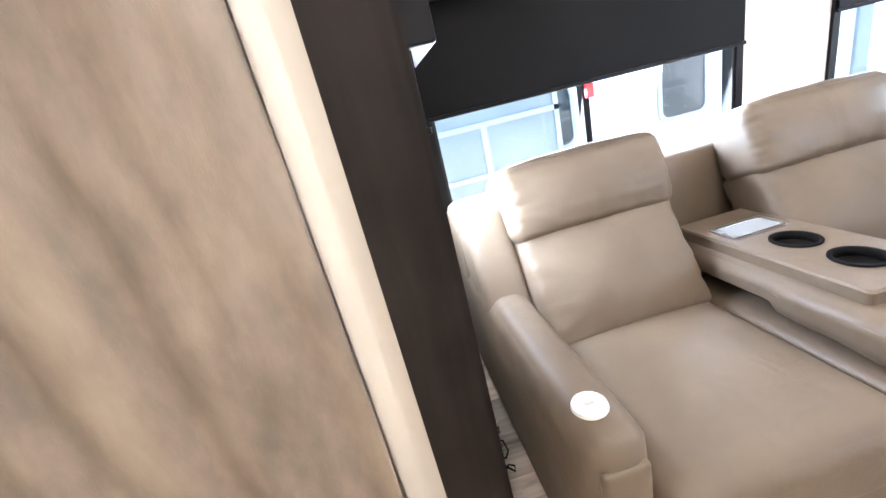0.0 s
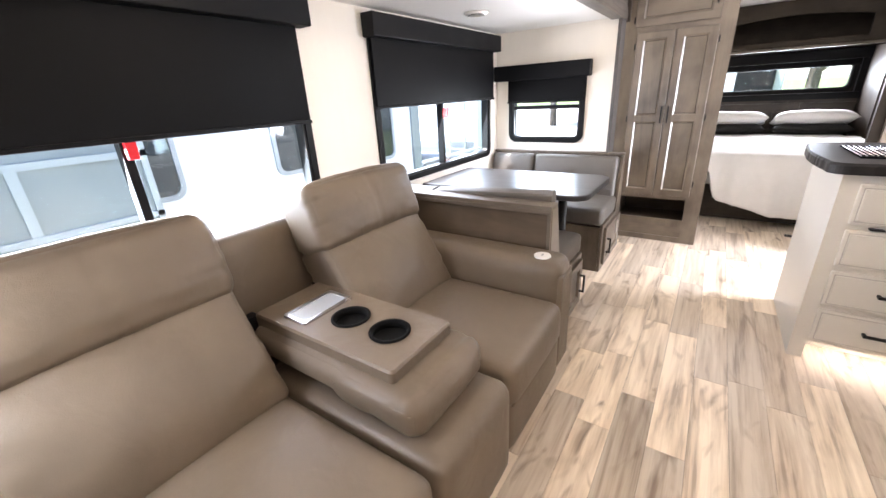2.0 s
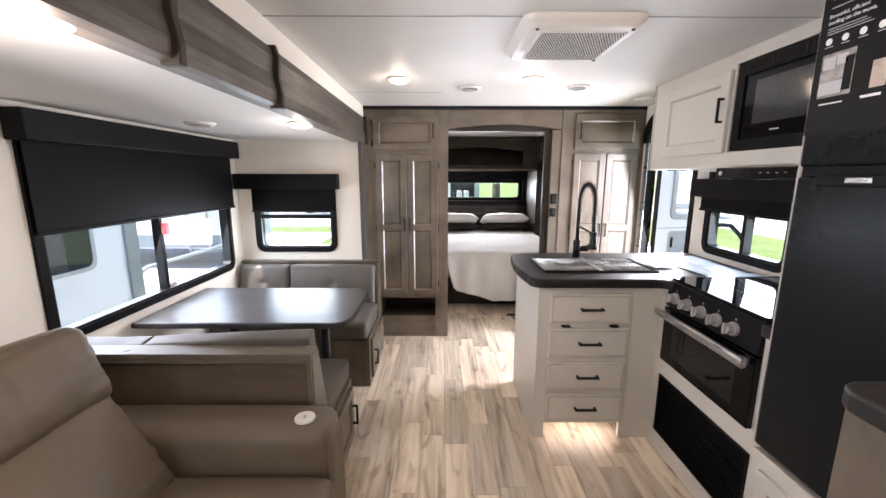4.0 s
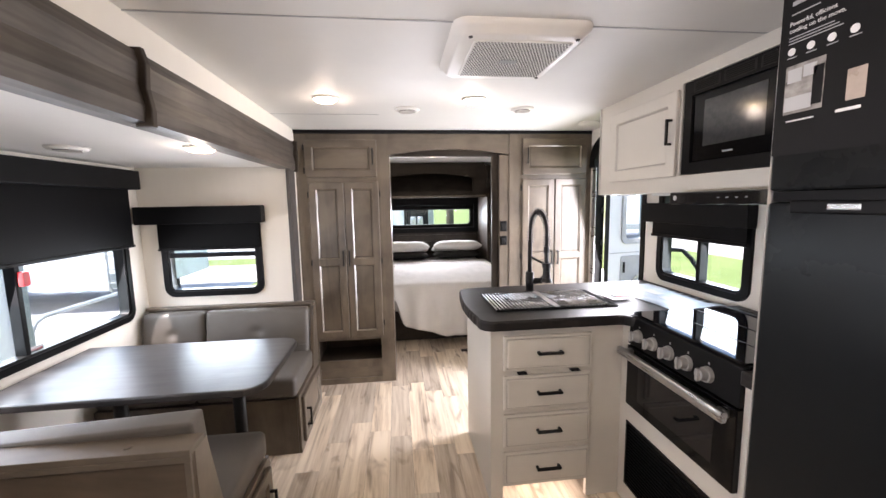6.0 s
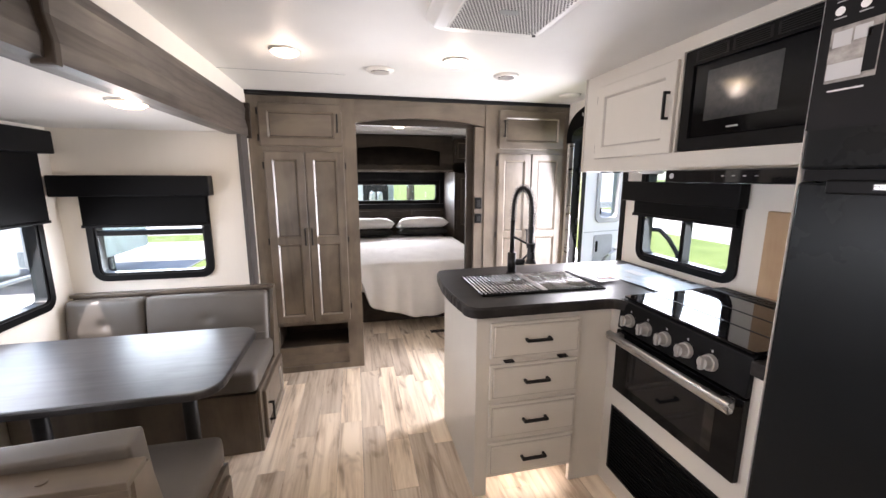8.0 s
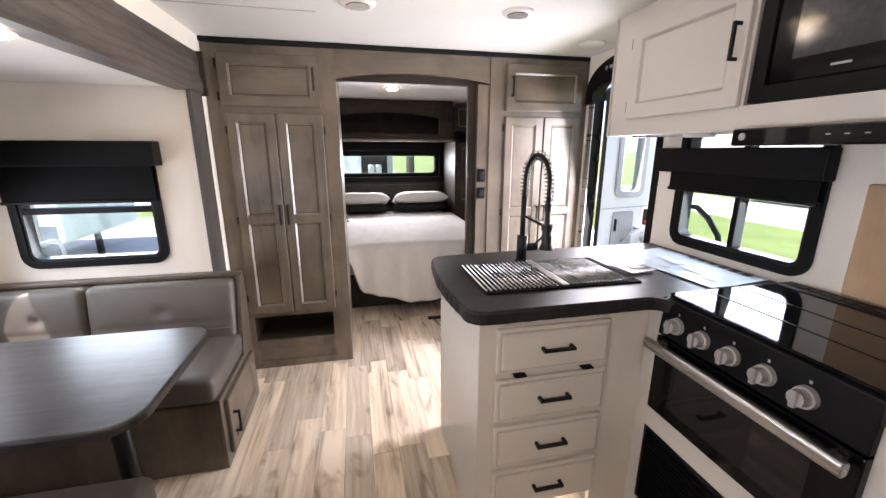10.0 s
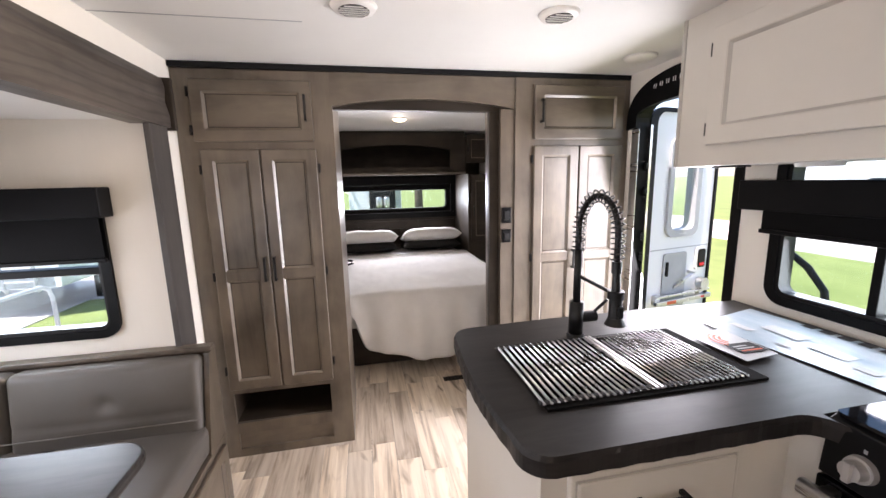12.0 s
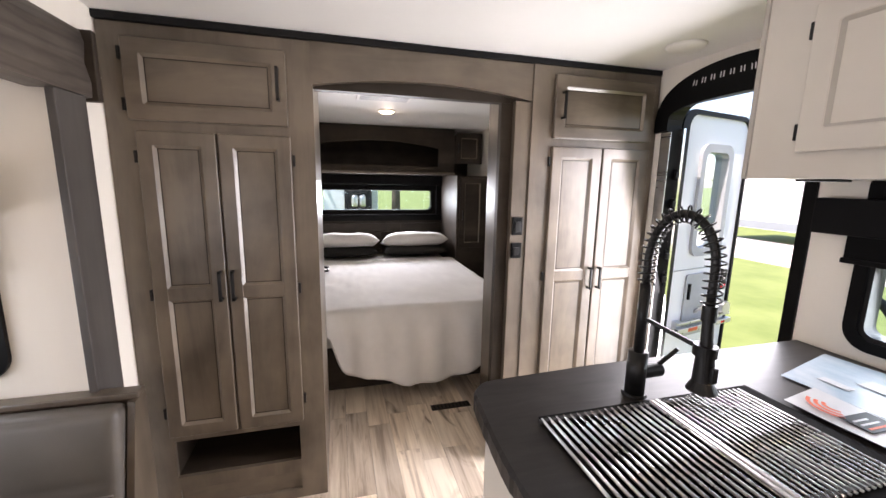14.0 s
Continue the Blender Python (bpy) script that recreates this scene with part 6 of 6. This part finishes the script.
def trailer(x0, x1, y0, y1, label, wins=(), face="y0", stripe=True):
    """A parked travel trailer: body with rounded ends, windows, skirt line, wheels and roof rails."""
    z0, z1 = GROUND + 0.55, GROUND + 3.2
    th = thing("parked_trailer", ((x0 + x1) / 2, (y0 + y1) / 2, GROUND), label, "trailer", "trailers on the lot")
    longx = (x1 - x0) > (y1 - y0)
    if longx:
        part("body", prism(rounded(x0, x1, z0, z1, (0.35, 0.25, 0.06, 0.25)), "y", y0, y1, 0.02), M_RVWHITE, th)
    else:
        part("body", prism(rounded(y0, y1, z0, z1, (0.35, 0.25, 0.06, 0.25)), "x", x0, x1, 0.02), M_RVWHITE, th)
    if stripe:
        part("skirt", boxes([(x0 + 0.1, x1 - 0.1, y0 - 0.006, y1 + 0.006, z0 + 0.02, z0 + 0.34)] if longx else [(x0 - 0.006, x1 + 0.006, y0 + 0.1, y1 - 0.1, z0 + 0.02, z0 + 0.34)]), M_RVGREY, th, "grey skirt panel")
    for a, b, c, d in wins:
        ax, w = ("y", y0 - 0.012) if face == "y0" else (("x", x0 - 0.012) if face == "x0" else ("y", y1 + 0.012))
        s = 1 if face == "y1" else -1
        fr_ = part("window", ring(rounded(a - 0.04, b + 0.04, c - 0.04, d + 0.04, 0.10), rounded(a, b, c, d, 0.08), ax, w - 0.012 * (-s), w + 0.03 * (-s)), M_GREYPL, th)
        part("pane", prism(rounded(a, b, c, d, 0.08), ax, w, w + 0.01 * (-s)), M_RVGLASS, fr_)
    if longx:
        cx = (x0 + x1) / 2
        for dx in (-0.42, 0.42):
            for y in (y0 + 0.2, y1 - 0.2):
                wheel(cx + dx, y, GROUND + 0.34, 0.34, th)
    else:
        for y in (y0 + 0.2, y1 - 0.2):
            part("jack", box((x0 + x1) / 2 - 0.05, (x0 + x1) / 2 + 0.05, y - 0.05, y + 0.05, GROUND, z0, 0.004), M_BLACK, th)
    return th


nb = trailer(-5.0, 5.50, 4.05, 6.5, "white travel trailer parked alongside with grey slide-out", [(2.02, 2.27, 0.62, 1.32), (3.20, 3.66, 0.62, 1.32), (4.42, 4.92, 0.55, 1.32)])
so = part("slide_box", box(-3.6, 1.93, 3.62, 4.05, GROUND + 0.62, 1.95, 0.02), M_RVGREY, nb, "grey slide-out box")
part("slide_trim", boxes([(-3.62, 1.95, 3.60, 3.625, 0.99, 1.03), (1.91, 1.95, 3.60, 4.04, GROUND + 0.6, 1.96), (1.28, 1.33, 3.605, 3.622, 0.62, 0.99), (-0.9, -0.84, 3.605, 3.622, GROUND + 0.62, 0.99), (-3.62, 1.95, 3.60, 3.625, 0.585, 0.62)]), M_RVTRIM, so)
part("corner_post", box(5.34, 5.51, 4.02, 4.06, GROUND + 0.6, 2.2), M_RVGREY, nb)
rk = thing("cargo_rack", (6.2, 4.6, GROUND), "grey tubular rack behind the parked trailer", "rack")
part("rail", tube([(6.15, 4.6, GROUND), (6.15, 4.6, 0.05), (6.22, 4.6, 0.16), (6.34, 4.6, 0.20), (8.3, 4.6, 0.18), (8.42, 4.6, 0.12), (8.46, 4.6, 0.0), (8.46, 4.6, GROUND)], 0.028, 8), M_GREYPL, rk, "", True)
part("cross_rail", tube([(5.52, 4.6, -0.22), (6.15, 4.6, -0.16)], 0.02, 8), M_GREYPL, rk, "", True)
part("box", box(5.56, 5.72, 4.45, 4.6, -0.06, 0.06, 0.01), M_RVGREY, rk)
part("post", cyl((5.64, 4.52, GROUND), (5.64, 4.52, -0.06), 0.025, None, 10), M_GREYPL, rk)
trailer(10.6, 13.2, 5.9, 14.2, "white travel trailer parked ahead beyond the gravel", [(8.3, 9.1, 0.5, 1.1), (11.2, 12.0, 0.5, 1.1)], "x0")
lad = thing("ladder", (10.5, 6.5, GROUND), "grey tubular ladder on the parked trailer", "ladder")
for y in (6.25, 6.75):
    part("rail", tube([(10.58, y, GROUND + 0.5), (10.52, y, GROUND + 0.6), (10.52, y, 1.6), (10.58, y, 1.75)], 0.03, 8), M_GREYPL, lad, "", True)
for k in range(6):
    part("rung", cyl((10.52, 6.25, GROUND + 0.7 + k * 0.3), (10.52, 6.75, GROUND + 0.7 + k * 0.3), 0.02, None, 8), M_GREYPL, lad)
trailer(22.5, 25.0, -15.0, -5.2, "white travel trailer far across the drive", [(-11.5, -10.5, 0.6, 1.2), (-6.0, -5.0, 0.6, 1.2)], "x0")
trailer(-3.0, 5.0, -21.5, -19.0, "white travel trailer across the lawn", [(-1.5, -0.7, 0.5, 1.2), (1.6, 2.5, 0.5, 1.2), (3.4, 3.9, 0.5, 1.2)], "y1")
trailer(8.0, 16.5, -19.5, -17.0, "white travel trailer beyond the entry door", [(9.0, 10.0, 0.5, 1.2), (12.0, 13.0, 0.5, 1.2)], "y1")
ahead = thing("parked_trailer", (20.4, -0.45, GROUND), "dark-fronted travel trailer with silver gas bottles parked ahead", "trailer", "trailers on the lot")
part("front_cap", prism(rounded(-1.02, 0.14, GROUND + 0.5, 1.9, (0.18, 0.18, 0.05, 0.05)), "x", 20.2, 20.9, 0.03), M_PRINTDARK, ahead, "black front cap")
part("body", box(20.9, 27.0, -1.35, 1.05, GROUND + 0.5, 2.2, 0.05), M_RVWHITE, ahead)
for y in (-0.60, -0.28):
    part("gas_bottle", soft_box(19.85, 20.15, y - 0.14, y + 0.14, 0.30, 0.80, 0.10), M_STEEL, ahead, "silver gas bottle", True)
part("tongue", boxes([(19.2, 20.9, -0.48, -0.40, 0.16, 0.29), (19.25, 19.35, -0.48, -0.40, GROUND, 0.16)]), M_BLACK, ahead)
part("jack", box(20.5, 20.6, -0.50, -0.38, GROUND, GROUND + 0.5), M_BLACK, ahead)
tank = thing("propane_cover", (3.6, -4.2, GROUND), "white rounded fibreglass tank on the lawn", "tank")
part("shell", soft_box(2.2, 3.75, -5.0, -3.9, GROUND + 0.35, 1.5, 0.5, (0.05, 0.05, 0.05)), M_RVWHITE, tank, "", True)
part("marker_light", box(3.0, 3.08, -3.87, -3.84, 0.55, 0.60, 0.004), M_ORANGE, tank)
part("leg", boxes([(2.5, 2.6, -4.5, -4.4, GROUND, GROUND + 0.5), (3.3, 3.4, -4.5, -4.4, GROUND, GROUND + 0.5)]), M_BLACK, tank)
gh = thing("grab_rail", (3.70, -1.30, 0.3), "black folding grab rail outside by the entry door", "grab rail")
part("rail", tube([(3.70, -1.185, 1.10), (3.72, -1.33, 1.115), (3.695, -1.38, 1.112), (3.635, -1.40, 1.06), (3.585, -1.43, 0.97), (3.55, -1.45, 0.70)], 0.014, 10), M_BLACKMETAL, gh, "", True)


def tree(x, y, h, seed, label):
    rnd = random.Random(seed)
    th = thing("tree", (x, y, GROUND), label, "tree", "trees round the lot")
    top = Vector((x + rnd.uniform(-0.3, 0.3), y + rnd.uniform(-0.3, 0.3), GROUND + h * 0.62))
    bm = cyl((x, y, GROUND), top, 0.05 * h * 0.55, 0.016 * h, 10)
    tips = []
    for k in range(9):
        a, s = rnd.uniform(0, 6.28), rnd.uniform(0.35, 0.98)
        p = Vector((x, y, GROUND)).lerp(top, s)
        q = p + Vector((math.cos(a), math.sin(a), rnd.uniform(0.35, 0.9))) * h * rnd.uniform(0.16, 0.28)
        cyl(p, q, 0.012 * h, 0.005 * h, 7, bm)
        tips.append(q)
    part("trunk", bm, M_BARK, th)
    verts, faces = [], []
    for k in range(2600):
        c = rnd.choice(tips) + Vector((rnd.gauss(0, 1), rnd.gauss(0, 1), rnd.gauss(0.25, 0.8))) * h * 0.10
        u = Vector((rnd.gauss(0, 1), rnd.gauss(0, 1), rnd.gauss(0, 1))).normalized()
        w = u.orthogonal().normalized()
        s = rnd.uniform(0.10, 0.22)
        i0 = len(verts)
        verts += [c - u * s, c + w * s * 0.5, c + u * s, c - w * s * 0.5]
        faces.append((i0, i0 + 1, i0 + 2, i0 + 3))
    me = bpy.data.meshes.new("crown")
    me.from_pydata([v - Vector((x, y, GROUND)) for v in verts], [], faces)
    me.materials.append(M_LEAF)
    cr = new("crown", me)
    cr.parent = th
    cr["kind"] = "stuff"


for k, (x, y, h) in enumerate(((20.0, -2.05, 8), (23.5, 3.5, 9), (26, 9, 8), (12, -24, 9), (4, -26, 10), (19, -25, 8), (-4, -24, 9), (26, -12, 9))):
    tree(x, y, h, k + 3, "leafy green tree at the edge of the lot")

# ---- floor planks, last ----
floor = tagged(new("floor"), "pale brown wood-look vinyl plank floor with grey knots", "floor", "", "structure")
ORIGIN[floor] = Vector((0, 0, 0))
PW = 0.128
plank_meshes = []
for length in (0.36, 0.52, 0.68, 0.86):
    bm = box(0.0, length - 0.0010, 0.0, PW - 0.0010, -0.004, 0.0)
    bmesh.ops.bevel(bm, geom=[e for e in bm.edges if all(v.co.z > -0.001 for v in e.verts)], offset=0.0006, segments=1, affect="EDGES")
    me = bpy.data.meshes.new("plank")
    bm.to_mesh(me)
    bm.free()
    me.materials.append(M_PLANK)
    plank_meshes.append((length, me))
rnd = random.Random(5)
y = Y_RIGHT
while y < Y_SLIDE:
    x = (0.3 if y > Y_LEFT else X_REAR) - rnd.uniform(0, 0.6)
    stop = 4.2 if y > Y_LEFT else 5.6
    while x < stop:
        length, me = rnd.choice(plank_meshes)
        ob = new("plank", me)
        ob.parent = floor
        ob.location = (x, y, 0.0)
        x += length
    y += PW
